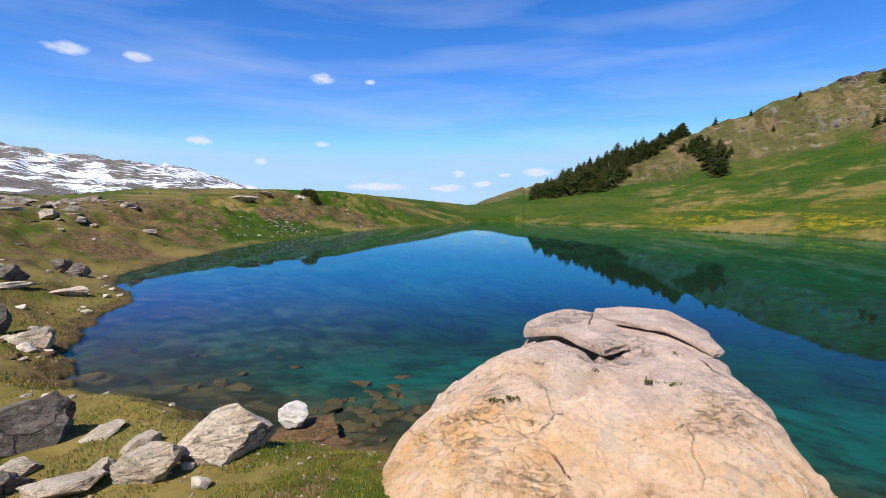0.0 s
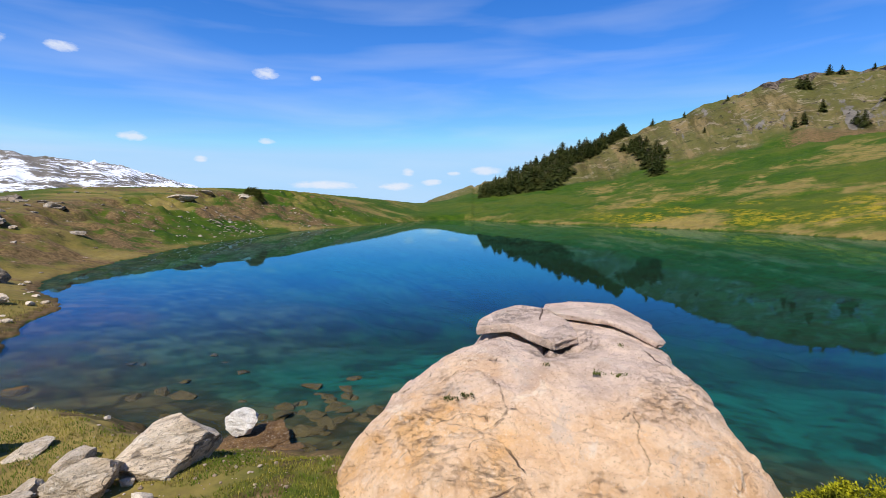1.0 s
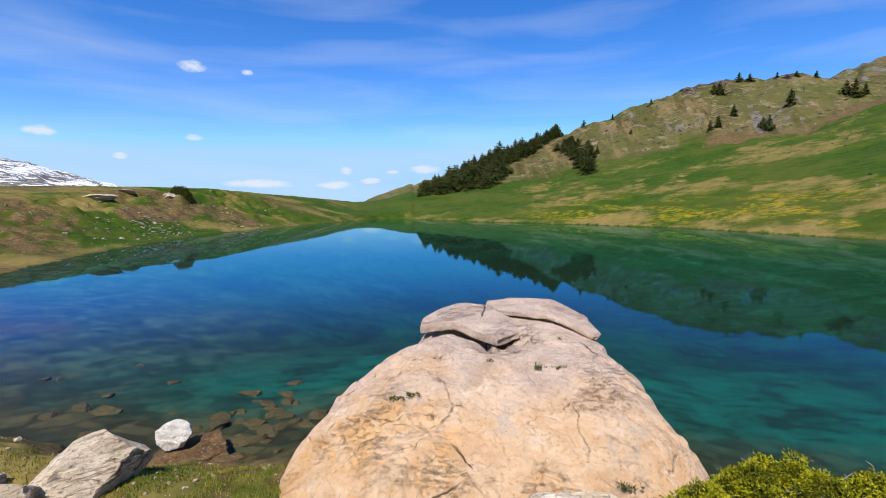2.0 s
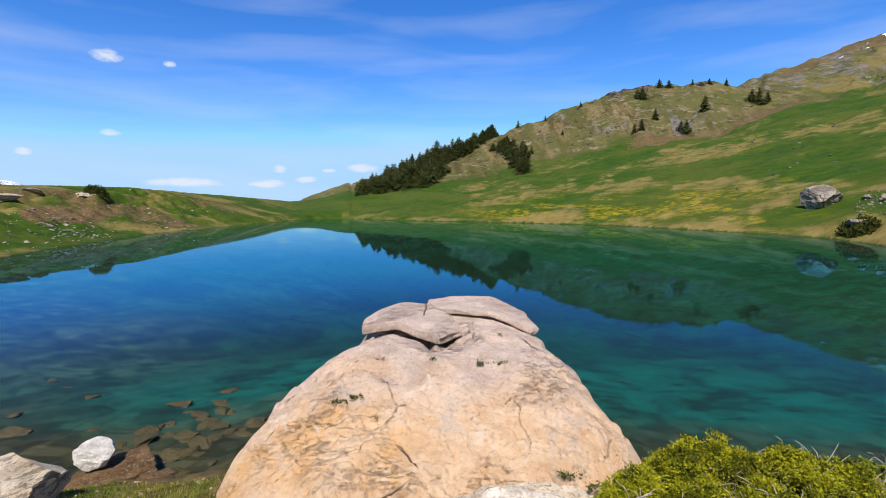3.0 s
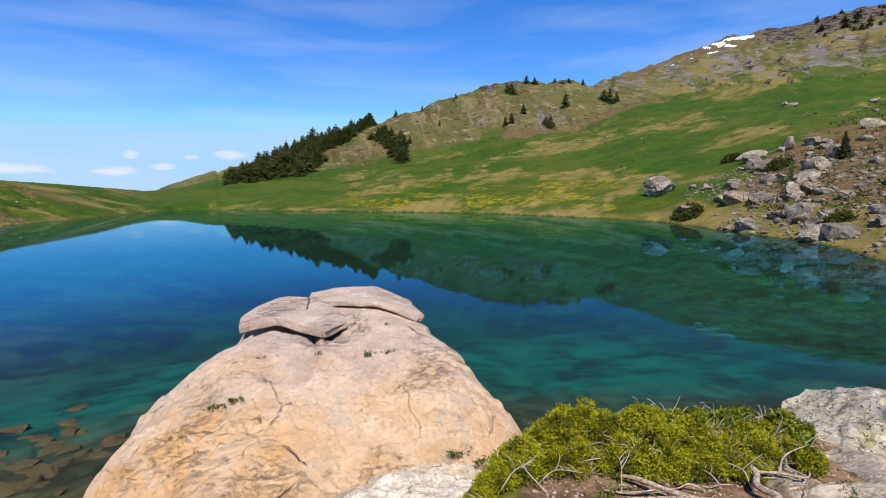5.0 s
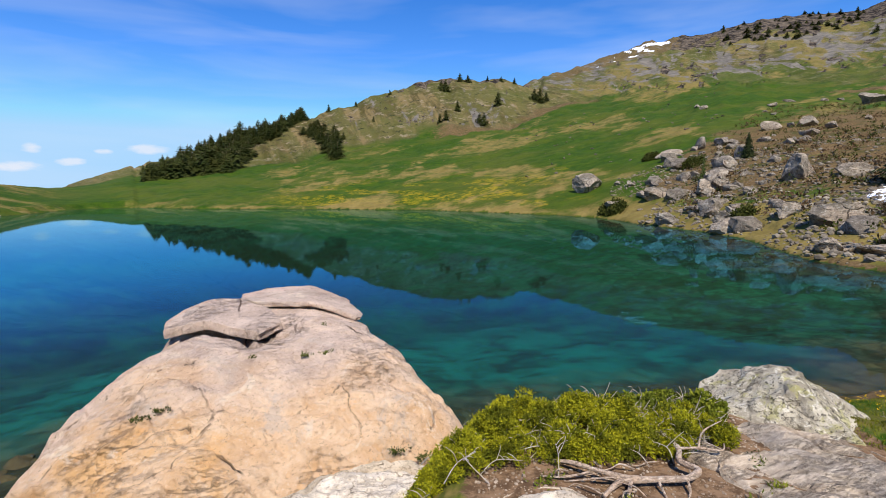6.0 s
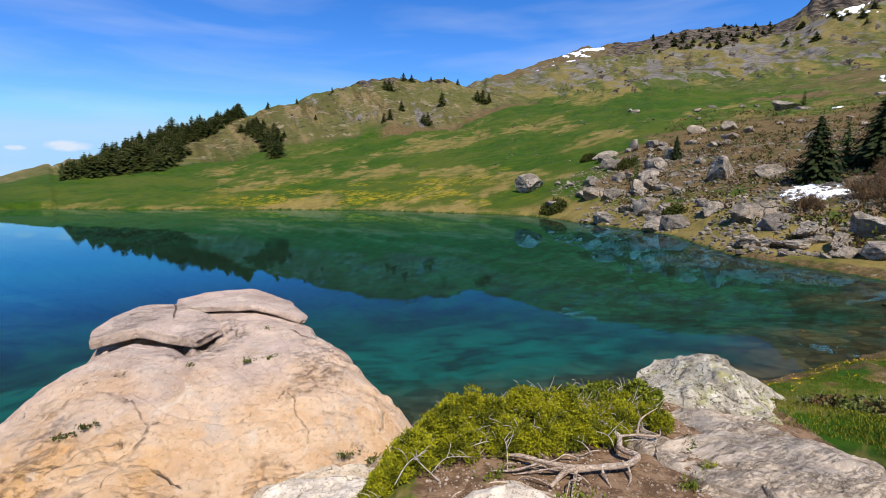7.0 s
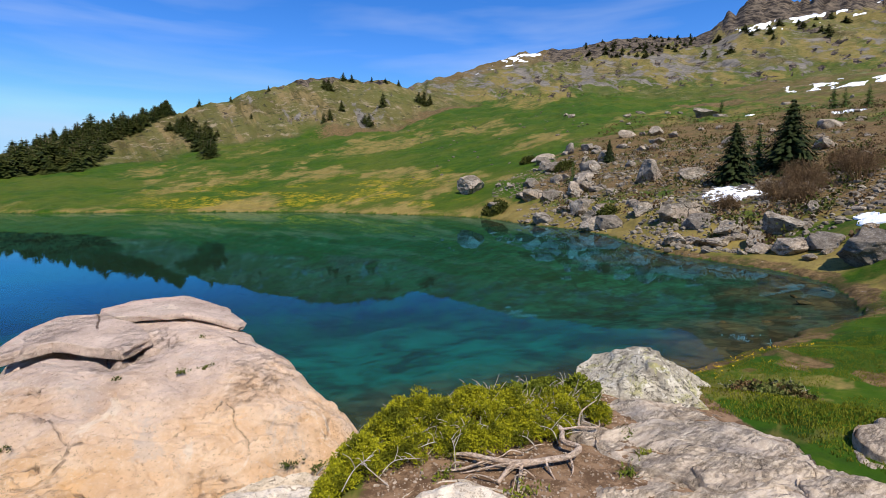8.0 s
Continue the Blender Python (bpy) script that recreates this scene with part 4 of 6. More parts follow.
GAPS = [[(-1.6, 5.72), (-1.25, 5.88), (-0.95, 5.95), (-0.65, 5.68), (-0.38, 5.42), (-0.1, 5.62)], [(-0.66, 6.5), (-0.2, 6.33), (0.15, 6.25), (0.5, 6.04), (0.92, 5.76)]]
SLAB_LEFT = [(-1.34, 5.84), (-1.18, 5.93), (-0.95, 5.96), (-0.65, 5.72), (-0.36, 5.47), (-0.12, 5.7), (-0.25, 6.2), (-0.62, 6.7), (-1.0, 6.78), (-1.25, 6.5), (-1.38, 6.15)]
SLAB_TOP = [(-0.6, 6.55), (-0.2, 6.38), (0.15, 6.28), (0.5, 6.08), (0.76, 5.84), (0.82, 6.05), (0.72, 6.6), (0.3, 7.1), (-0.3, 7.15), (-0.62, 6.9)]


def under(pts, X, Y, grow=0.0):
    """1 inside a slab's plan, 0 outside."""
    c = np.mean(pts, 0)
    return sstep(radial(pts, c, np.arctan2(X - c[0], Y - c[1])) + grow - np.hypot(X - c[0], Y - c[1]), 0.0, 0.06)


def boulder_top(x, y):
    z = np.interp(y, [2.9, 3.3, 3.6, 4.2, 5.0, 5.7, 6.4, 7.2], [0.5, 0.66, 0.84, 1.13, 1.36, 1.46, 1.52, 1.45])
    return z - 0.16 * np.clip(np.abs(x + 0.25) - 0.7, 0, None) ** 1.5 - 0.10 * np.clip(-x - 0.8, 0, None)


def plate(name, pts, tilt, thick, mat, parent=None, label="", sharp=9, seed=1, rough=0.02, rings=30, around=120, ease=0.1, lip=0.5):
    """A closed, worn slab of rock. tilt(x, y) is its upper face."""
    c = np.mean(pts, 0)
    th = np.linspace(0, 2 * np.pi, around, endpoint=False)
    s = np.concatenate([np.linspace(0.001, 0.97, rings) ** 0.75, [0.99, 1.0, 1.0, 1.0, 0.99, 0.96], np.linspace(0.9, 0.001, 5)])
    fall = np.concatenate([np.zeros(rings), [0.05, 0.2, 0.45, 0.7, 0.9, 1.0], np.ones(5)])
    TH, S = np.meshgrid(th, s)
    fall = fall[:, None] * np.ones_like(TH)
    jag = 1 + 0.05 * (np.floor(3.2 * fbm(np.cos(TH) * 1.7, np.sin(TH) * 1.7, 3, seed + 9)) / 3.2)
    R = (straight(pts, c, TH) if ease == 0 else radial(pts, c, TH, ease)) * (1 + (jag - 1) * (0.4 if ease == 0 else 1))
    X, Y = c[0] + R * S * np.sin(TH), c[1] + R * S * np.cos(TH)
    Z = tilt(X, Y) - thick * fall - thick * lip * S ** (sharp * 2) * (fall == 0)
    n1 = fbm(X * 2.3 + seed, Y * 2.3, 5, seed) - 0.8 * np.abs(fbm(X * 6, Y * 6, 5, seed + 3))
    Z = Z + rough * n1 * np.where(fall > 0, 0.5, 1)
    wob = 1 + 0.06 * fbm(np.cos(TH) * 3 + fall * 2, np.sin(TH) * 3 - fall, 4, seed + 5) * S ** 4
    X, Y = c[0] + (X - c[0]) * wob, c[1] + (Y - c[1]) * wob
    me = ring_mesh(name, X, Y, Z, mat, True)
    crisp(me, 38)
    ob = new(name, me)
    ob.parent = parent
    if label:
        ob["label"] = label
    return ob


def make_boulder():
    th = np.linspace(0, 2 * np.pi, 700, endpoint=False)
    s = np.linspace(0.001, 1, 220) ** 0.8
    TH, S = np.meshgrid(th, s)
    R = radial(BOULDER_PLAN, BC, TH)
    X, Y = BC[0] + R * S * np.sin(TH), BC[1] + R * S * np.cos(TH)
    top = boulder_top(X, Y)
    Z = top - (top + 0.7) * S ** 13
    lump = 0.06 * fbm(X * 0.9, Y * 0.9, 5, 5) + 0.035 * np.abs(fbm(X * 2.6, Y * 2.6, 6, 8)) + 0.014 * fbm(X * 9, Y * 9, 4, 12)
    ledge = 0.03 * (np.floor((X * 0.4 + Y * 1.0 + 0.35 * fbm(X * 1.3, Y * 1.3, 4, 14)) * 2.3) % 2)
    scar = fbm(X * 1.1 + 0.5 * Y, Y * 1.7, 6, 23, 0.55) * 5
    lump = lump + 0.028 * (np.floor(scar) + sstep(scar - np.floor(scar), 0.8, 1.0)) + 0.02 * np.abs(fbm(X * 5, Y * 7, 5, 27))
    crack = grooves(X, Y, CRACKS, 0.013, 1.0)
    calm = (1 - grooves(X, Y, GAPS, 0.35, 1.0)) * (1 - 0.6 * sstep(Y, 5.1, 5.5))
    Z = Z + (lump + ledge * (S < 0.96)) * calm - 0.03 * crack - grooves(X, Y, GAPS, 0.06, 0.12) - grooves(X, Y, GAPS, 0.3, 0.07)
    Z = Z - 0.22 * np.maximum(under(SLAB_LEFT, X, Y, -0.02) * (1 - sstep(Y, 6.1, 6.3)), under(SLAB_TOP, X, Y, -0.02) * (1 - sstep(Y, 6.4, 6.6))) * (S < 0.93)
    push = 1 + 0.025 * fbm(np.sin(TH) * 3, Z * 3 + np.cos(TH) * 3, 4, 18) * S ** 3
    X, Y = BC[0] + (X - BC[0]) * push, BC[1] + (Y - BC[1]) * push
    base = tagged(new("boulder"), "huge ochre limestone boulder with cracked top on the bank", "boulder")
    me = ring_mesh("body", X, Y, Z, M_BOULDER, True)
    # mask for the painted shade: cracks and the gaps under the slabs
    at = me.attributes.new("crack", "FLOAT", "POINT")
    at.data.foreach_set("value", np.maximum(crack, grooves(X, Y, GAPS, 0.05, 1.0)).astype(np.float32).ravel())
    body = new("body", me)
    body.parent = base
    plate("slab", SLAB_LEFT, lambda x, y: 1.495 + 0.012 * fbm(x * 3, y * 3, 3, 61) + (y - 5.47) * 0.105 - 0.10 * np.clip(-x - 0.9, 0, None), 0.105, M_BOULDER, base, "detached tilted slab", 40, 3, 0.012, 70, 420, 0, 0.2)
    plate("slab", SLAB_TOP, lambda x, y: 1.60 + 0.012 * fbm(x * 3, y * 3, 3, 62) + (y - 6.25) * 0.06 - 0.20 * np.clip(x - 0.25, 0, None), 0.065, M_BOULDER, base, "upper slab over a dark crack", 40, 4, 0.012, 70, 420, 0, 0.2)
    plate("slab", [(-0.13, 5.85), (0.1, 5.68), (0.45, 5.62), (0.8, 5.6), (0.88, 5.8), (0.45, 6.35), (-0.1, 6.5), (-0.45, 6.4), (-0.25, 6.1)],
          lambda x, y: 1.43 + (y - 5.65) * 0.11 - 0.15 * np.clip(x - 0.3, 0, None), 0.14, M_BOULDER, base, "", 30, 6, 0.02, 50, 300, 0, 0.2)
    return base


boulder = make_boulder()

# ---- the bedrock and loose rocks round the camera ----
bedrock = tagged(new("bedrock"), "bare grey bedrock slab with thin weathered layers", "bedrock")
BED = [(2.85, 2.55), (3.1, 2.36), (3.28, 2.05), (3.42, 1.80), (3.32, 1.62), (3.13, 1.55), (3.16, 1.35), (3.22, 1.2), (3.5, 0.9), (3.4, 0.5), (3.0, 0.2), (2.2, 0.3), (1.55, 0.9), (1.56, 1.5), (1.74, 1.81), (2.04, 1.84), (2.38, 1.88), (2.5, 2.04), (2.64, 2.24)]


def bed_top(x, y):
    q = fbm((0.83 * x - 0.55 * y) * 1.3, (0.55 * x + 0.83 * y) * 5.5, 5, 33, 0.6) * 4.5
    step = np.floor(q) + sstep(q - np.floor(q), 0.75, 1.0)
    # flush with the soil along the edge facing the juniper
    gap = np.full(np.shape(x), 9.0)
    rim = [(1.55, 0.9), (1.56, 1.5), (1.74, 1.81), (2.04, 1.84), (2.38, 1.88), (2.5, 2.04), (2.64, 2.24), (2.85, 2.55)]
    for (ax, ay), (bx, by) in zip(rim, rim[1:]):
        t = np.clip(((x - ax) * (bx - ax) + (y - ay) * (by - ay)) / ((bx - ax) ** 2 + (by - ay) ** 2), 0, 1)
        gap = np.minimum(gap, np.hypot(x - ax - t * (bx - ax), y - ay - t * (by - ay)))
    step = step - 2.6 * (1 - sstep(gap + 0.1 * fbm(x * 4, y * 4, 4, 8), 0.03, 0.26))
    return 1.39 - 0.04 * (x - 2.6) - 0.05 * np.clip(x - 3.2, 0, None) + 0.02 * step


plate("layer", BED, lambda x, y: bed_top(x, y) + 0.02 * fbm(x * 3, y * 3, 5, 3), 0.95, M_SLAB, bedrock, "", 16, 11, 0.05, 130, 420)
# thin broken layers lying on the slab, all sloping one way
rl = random.Random(4)
for k in range(22):
    cx, cy = rl.uniform(2.15, 3.0), rl.uniform(0.6, 2.2)
    if cx < 2.6 and cy > 1.5:
        cx, cy = cx + 0.4, cy - 0.4
    w, d = rl.uniform(0.25, 0.6), rl.uniform(0.12, 0.28)
    pts = []
    for j in range(9):
        an = 6.283 * j / 9
        q = 1 + rl.uniform(-0.3, 0.3)
        lx, ly = w * math.cos(an) * q, d * math.sin(an) * q
        pts.append((cx + lx * 0.83 - ly * 0.55, cy - lx * 0.55 - ly * 0.83))
    lift = rl.uniform(0.012, 0.045)
    plate("layer", pts, lambda x, y, cx=cx, cy=cy, lift=lift: bed_top(x, y) + lift + 0.06 * (0.55 * (x - cx) + 0.83 * (y - cy)), 0.12, M_SLAB, bedrock, "", 22, 40 + k, 0.02, 22, 90)
outcrop = tagged(new("bedrock"), "pale split bedrock outcrop beside the turf", "bedrock")
plate("layer", [(3.35, 1.12), (3.55, 1.26), (3.95, 1.2), (4.6, 1.3), (5.0, 0.9), (4.6, 0.4), (3.8, 0.3), (3.4, 0.7)], lambda x, y: 1.33 - 0.06 * (x - 3.8) + 0.1 * (y - 1), 0.9, M_SLAB, outcrop, "", 14, 13, 0.06, 50, 200)
plate("layer", [(3.55, 1.15), (3.95, 1.22), (4.35, 1.1), (4.2, 0.85), (3.65, 0.85)], lambda x, y: 1.40 - 0.06 * (x - 3.8) + 0.12 * (y - 1), 0.3, M_SLAB, outcrop, "", 14, 14, 0.05, 30, 120)
plate("layer", [(4.3, 1.25), (4.7, 1.2), (4.85, 0.9), (4.5, 0.7), (4.2, 0.95)], lambda x, y: 1.33 - 0.08 * (x - 4.3) + 0.05 * (y - 1), 0.3, M_SLAB, outcrop, "", 14, 15, 0.05, 30, 120)


def make_lichen_rock():
    bm = bmesh.new()
    bmesh.ops.create_icosphere(bm, subdivisions=6, radius=1.0)
    planes = [((0.56, -0.15, 0.75), 0.225), ((-0.42, -0.2, 0.84), 0.30), ((-0.1, -0.75, 0.6), 0.27), ((0.25, -0.5, 0.82), 0.33), ((0.1, 0.8, 0.5), 0.32), ((-0.4, -0.55, 0.72), 0.32), ((0.95, -0.3, 0.1), 0.56), ((-0.9, -0.35, 0.2), 0.62)]
    for v in bm.verts:
        p = Vector((v.co.x * 0.72, v.co.y * 0.48, v.co.z * 0.50))
        for d, h in planes:
            d = Vector(d).normalized()
            k = p.dot(d)
            if k > h:
                p -= d * (k - h)
        q = p * 3.0
        p += 0.035 * Vector((noise.noise(q), noise.noise(q + Vector((7, 0, 0))), noise.noise(q + Vector((0, 9, 0)))))
        q = p * 9
        p += 0.03 * p.normalized() * (noise.fractal(q, 1.0, 2.0, 4) - 0.8 * abs(noise.noise(q * 0.8)))
        v.co = p
    me_ob = part("lichen_rock", bm, M_LICHEN)
    crisp(me_ob.data, 36)
    me_ob.location, me_ob.rotation_euler = (3.43, 2.44, 1.315), (0, 0, radians(-38))
    return tagged(me_ob, "pointed grey rock covered in pale lichen on bedrock", "rock")


make_lichen_rock()
tagged(plate("pale_rock", [(-0.28, 3.0), (-0.02, 3.25), (0.25, 3.42), (0.6, 3.4), (0.9, 3.25), (0.85, 2.8), (0.3, 2.55), (-0.25, 2.65)], lambda x, y: 1.04 + 0.05 * fbm(x * 4, y * 4, 5, 9), 0.6, M_PALE, None, "", 6, 21, 0.06, 40, 140),
       "rough pale stone beside the juniper", "rock")
tagged(plate("pale_rock", [(0.95, 2.2), (1.15, 2.22), (1.36, 2.05), (1.5, 1.85), (1.3, 1.7), (0.95, 1.8)], lambda x, y: 1.425 + 0.02 * fbm(x * 4, y * 4, 3, 19), 0.5, M_PALE, None, "", 6, 22, 0.05, 34, 120),
       "rough pale stone set in bare soil", "rock")
# ---- rocks along the left bank ----
M_BANKROCK = stone_material("bank_stone", (0.58, 0.455, 0.315), (0.82, 0.69, 0.525), (0.13, 0.10, 0.07), (0.76, 0.70, 0.60), (0.66, 0.47, 0.28), 1.3, 0.6, 0.1, 0.4, 0.9)
M_BROWNROCK = stone_material("wet_brown_stone", (0.10, 0.055, 0.024), (0.19, 0.11, 0.046), (0.035, 0.022, 0.011), (0.21, 0.15, 0.075), None, 1.6, 0.66)
# dark stone; base colour lowered to carry the shade on boulders
M_DARKSHADE = stone_material("dark_stone", (0.115, 0.092, 0.07), (0.21, 0.175, 0.135), (0.035, 0.03, 0.025), (0.26, 0.24, 0.20), None, 1.2, 0.66)
M_WHITEROCK = stone_material("white_stone", (0.70, 0.63, 0.53), (0.84, 0.79, 0.70), (0.36, 0.27, 0.19), (0.85, 0.82, 0.76), None, 2.0, 0.6, 0.1, 0.5, 0.8)
BANK = "rocks on the lake bank"
# x, y of the foot facing the camera, width, height, shape, turn
for x, y, w, h, k, turn, mat, text in (
        (-5.75, 2.72, 1.15, 0.62, 2, 0.4, M_DARKSHADE, "large dark boulder on the grassy bank"),
        (-4.06, 2.97, 0.60, 0.30, 1, 0.6, M_BANKROCK, "angular cream rock on the grassy bank"),
        (-3.80, 3.55, 1.0, 0.44, 6, 0.0, M_BANKROCK, "large sloping cream and ochre rock on the bank"),
        (-4.62, 4.71, 0.42, 0.24, 4, 0.2, M_PALE, "small tan rock at the water's edge"),
        (-4.49, 2.48, 0.75, 0.15, 7, 0.0, M_BANKROCK, "flat pale stone in the turf"),
        (-4.56, 2.81, 0.34, 0.17, 5, 0.9, M_BANKROCK, "small cream stone in the turf"),
        (-5.29, 2.50, 0.40, 0.15, 6, 0.3, M_BANKROCK, "flat cream stone beside a dark boulder"),
        (-5.00, 2.20, 0.50, 0.20, 5, 2.3, M_GREY, "grey stone beside a dark boulder"),
        (-3.60, 3.10, 0.20, 0.12, 7, 0.0, M_PALE, "fist-sized pale stone on the bank"),
        (-3.98, 3.28, 0.14, 0.09, 7, 1.0, M_PALE, "small pale stone behind a cream rock"),
        (-5.34, 3.32, 0.55, 0.09, 4, 2.2, M_BANKROCK, "flat grey slab sunk in the turf"),
        (-4.77, 3.37, 0.42, 0.16, 8, 1.2, M_BANKROCK, "small mossy stone behind a cream rock"),
        (-10.75, 5.39, 0.80, 0.42, 2, 0.5, M_BANKROCK, "pale weathered rock near the shore"),
        (-11.6, 5.1, 0.75, 0.6, 1, 1.1, M_DARKSHADE, "dark rock near the shore"),
        (-15.5, 8.7, 1.0, 0.25, 3, 0.3, M_BANKROCK, "flat pale rock near the shore"),
        (-15.9, 7.6, 1.1, 0.2, 0, 2.0, M_BANKROCK, "flat tan rock on bare ground"),
        (-16.6, 7.8, 0.8, 0.5, 5, 1.5, M_DARKSHADE, "dark rock on bare ground"),
        (-19.7, 11.4, 0.85, 0.5, 6, 0.7, M_GREY, "grey rock on the bank"),
        (-21.7, 12.0, 0.8, 0.55, 7, 2.8, M_GREY, "grey rock on the slope")):
    # placed, turned broadside and made shallow to fit the camera's view
    d = math.hypot(x, y)
    cx, cy = x + x / d * w * 0.26, y + y / d * w * 0.26
    put_rock("rock", cx, cy, w / 0.84, text, BANK, kind=k, mat=mat, tall=h / (0.56 * w / 0.84), turn=turn * 0.15 - math.atan2(x, y), sink=0.14, deep=0.62)
put_rock("shore_rock", -4.02, 5.0, 1.15, "brown flat rock half under the shallow water", BANK, kind=3, mat=M_BROWNROCK, tall=0.36, turn=0.5, z=-0.06, sink=0.2)
put_rock("shore_rock", -3.45, 5.1, 0.6, "wet brown rock in the shallow water", BANK, kind=0, mat=M_BROWNROCK, tall=0.3, turn=0.9, z=-0.06, sink=0.2)
put_rock("white_rock", -4.15, 5.02, 0.47, "white bleached rock at the water's edge", BANK, kind=1, mat=M_WHITEROCK, tall=1.0, turn=1.0, z=0.1, sink=0.06)

# flat stones under the shallow water
for i in range(110):
    a = rng.random()
    if a < 0.55:
        x, y = rng.uniform(-4.6, -1.6), rng.uniform(5.0, 7.6)
    elif a < 0.9:
        x, y = rng.uniform(-9, -4), rng.uniform(5.2, 9.5)
    else:
        x, y = rng.uniform(11, 18.5), rng.uniform(5.0, 9.5)
    z = gz(x, y)
    if z > -0.05 or z < (-0.5 if x < 0 else -0.3) or (x < -5 and rng.random() < 0.5):
        continue
    s = rng.uniform(0.16, 0.5)
    put_rock("lakebed_stone", x, y, s, "flat brown stone lying under clear shallow water", "stones under the shallows", mat=M_BROWNROCK, tall=rng.uniform(0.25, 0.5), sink=0.24, category="stone")

# rocks scattered over the left hill
M_TAN = stone_material("tan_stone", (0.33, 0.27, 0.20), (0.55, 0.47, 0.37), (0.09, 0.07, 0.05), (0.62, 0.56, 0.47), (0.50, 0.36, 0.23), 1.0, 0.6, 0.2, 0.5, 0.9)
HILL = "rocks on the left hill"
for x, y, s, tall, k in ((-43.5, 26.2, 3.0, 0.6, 2), (-32.1, 17.1, 2.0, 0.8, 1), (-37.2, 25.5, 2.1, 0.75, 3), (-39.1, 18.8, 2.6, 0.9, 0), (-48.2, 49, 4.6, 0.45, 4), (-48.6, 54.7, 1.8, 0.9, 5),
                         (-40.2, 23, 1.9, 0.7, 6), (-40.5, 27.1, 2.0, 0.6, 7), (-36.0, 19.0, 1.7, 0.6, 8), (-34.2, 16.0, 1.4, 0.7, 2), (-41.5, 20.5, 2.2, 0.7, 3)):
    put_rock("rock", x, y, s * 0.85, "grey weathered rock half sunk in the hillside grass", HILL, kind=k, tall=tall * 0.62, mat=M_TAN if k % 2 else M_GREY)
for i in range(34):
    x, y = polar(rng.uniform(-67, -54), rng.uniform(34, 52))
    put_rock("rock", x, y, rng.uniform(0.5, 1.5), "low weathered rock in the hillside grass", HILL, tall=rng.uniform(0.35, 0.6), mat=rng.choice((M_TAN, M_GREY)))
for i in range(240):
    az, r = rng.uniform(-66, -30), rng.uniform(20, 90)
    if rng.random() < 0.35:
        az, r = rng.gauss(-41, 1.6), rng.gauss(56, 3)
    x, y = polar(az, r)
    if on_grid("sd", x, y) < 0.6:
        continue
    put_rock("stone", x, y, rng.uniform(0.16, 0.5) * (0.6 + r / 90), "small pale stone in the hillside grass", HILL, mat=rng.choice((M_TAN, M_GREY, M_GREY)), tall=rng.uniform(0.35, 0.7), category="stone")
for i in range(90):
    az, r = rng.uniform(-67, -52), rng.uniform(7, 24)
    x, y = polar(az, r)
    if on_grid("sd", x, y) < 0.2:
        continue
    put_rock("stone", x, y, rng.uniform(0.08, 0.4), "small stone on the trodden bank", BANK, mat=rng.choice((M_PALE, M_BANKROCK, M_BROWNROCK)), tall=rng.uniform(0.4, 0.8), category="stone")
for i in range(70):
    az, r = rng.uniform(27, 47), rng.uniform(62, 210)
    x, y = polar(az, r)
    put_rock("stone", x, y, rng.uniform(0.25, 0.7) * (0.5 + r / 120), "small grey stone lying in the meadow", "stones in the meadow", mat=M_DARKSHADE, tall=rng.uniform(0.4, 0.7), category="stone")

# ---- rockfall on the right-hand shore ----
M_TALUS = stone_material("talus_stone", (0.25, 0.20, 0.15), (0.47, 0.39, 0.30), (0.06, 0.045, 0.034), (0.58, 0.53, 0.45), (0.42, 0.31, 0.21), 0.8, 0.6, 0.3, 0.6, 1.0)
FALL = "boulders of the rockfall"
GREYS = "grey limestone boulder of the rockfall"
for x, y, s, tall, k in ((35.1, 51.9, 5.0, 0.85, 1), (30.3, 40.2, 2.9, 0.7, 3), (33.0, 37.9, 3.7, 0.75, 2), (52.2, 52.1, 3.7, 0.9, 0), (46.3, 40.4, 3.1, 1.25, 4), (36.3, 27.1, 3.3, 1.1, 1),
                         (25.6, 17.0, 3.4, 0.85, 2), (24.0, 15.3, 1.6, 0.6, 5), (27.1, 24.8, 2.4, 0.7, 3), (26.2, 10.8, 1.1, 1.1, 6)):
    put_rock("boulder", x, y, s * 0.8, "round grey boulder standing on the meadow" if x == 35.1 else GREYS, FALL, kind=k, tall=tall, sink=0.14, category="boulder")
for x, y, s, tall, k in ((37.0, 42.9, 2.7, 0.9, 4), (38.0, 40.0, 2.2, 0.8, 0), (33.2, 32.3, 1.8, 0.8, 6), (35.0, 32.7, 3.0, 0.7, 7), (41.5, 38.0, 2.8, 0.9, 2), (33.0, 28.1, 1.7, 0.9, 8),
                         (43.0, 34.2, 1.8, 0.8, 5), (36.6, 45.9, 1.6, 0.8, 3), (37.3, 49.1, 1.5, 0.6, 1), (36.4, 35.1, 2.0, 0.8, 0), (55.7, 45.7, 2.3, 0.8, 4), (67.9, 51.9, 2.4, 0.8, 2),
                         (107, 66, 7.0, 0.7, 3), (50.6, 20.4, 3.4, 0.5, 1)):
    put_rock("boulder", x, y, s * 0.8, GREYS, FALL, kind=k, tall=tall, sink=0.14, category="boulder")
put_rock("boulder", 19.3, 6.2, 2.2, "big dark grey boulder beside the grassy shore", FALL, kind=2, mat=M_DARKSHADE, tall=0.85, sink=0.12, turn=1.2, category="boulder")
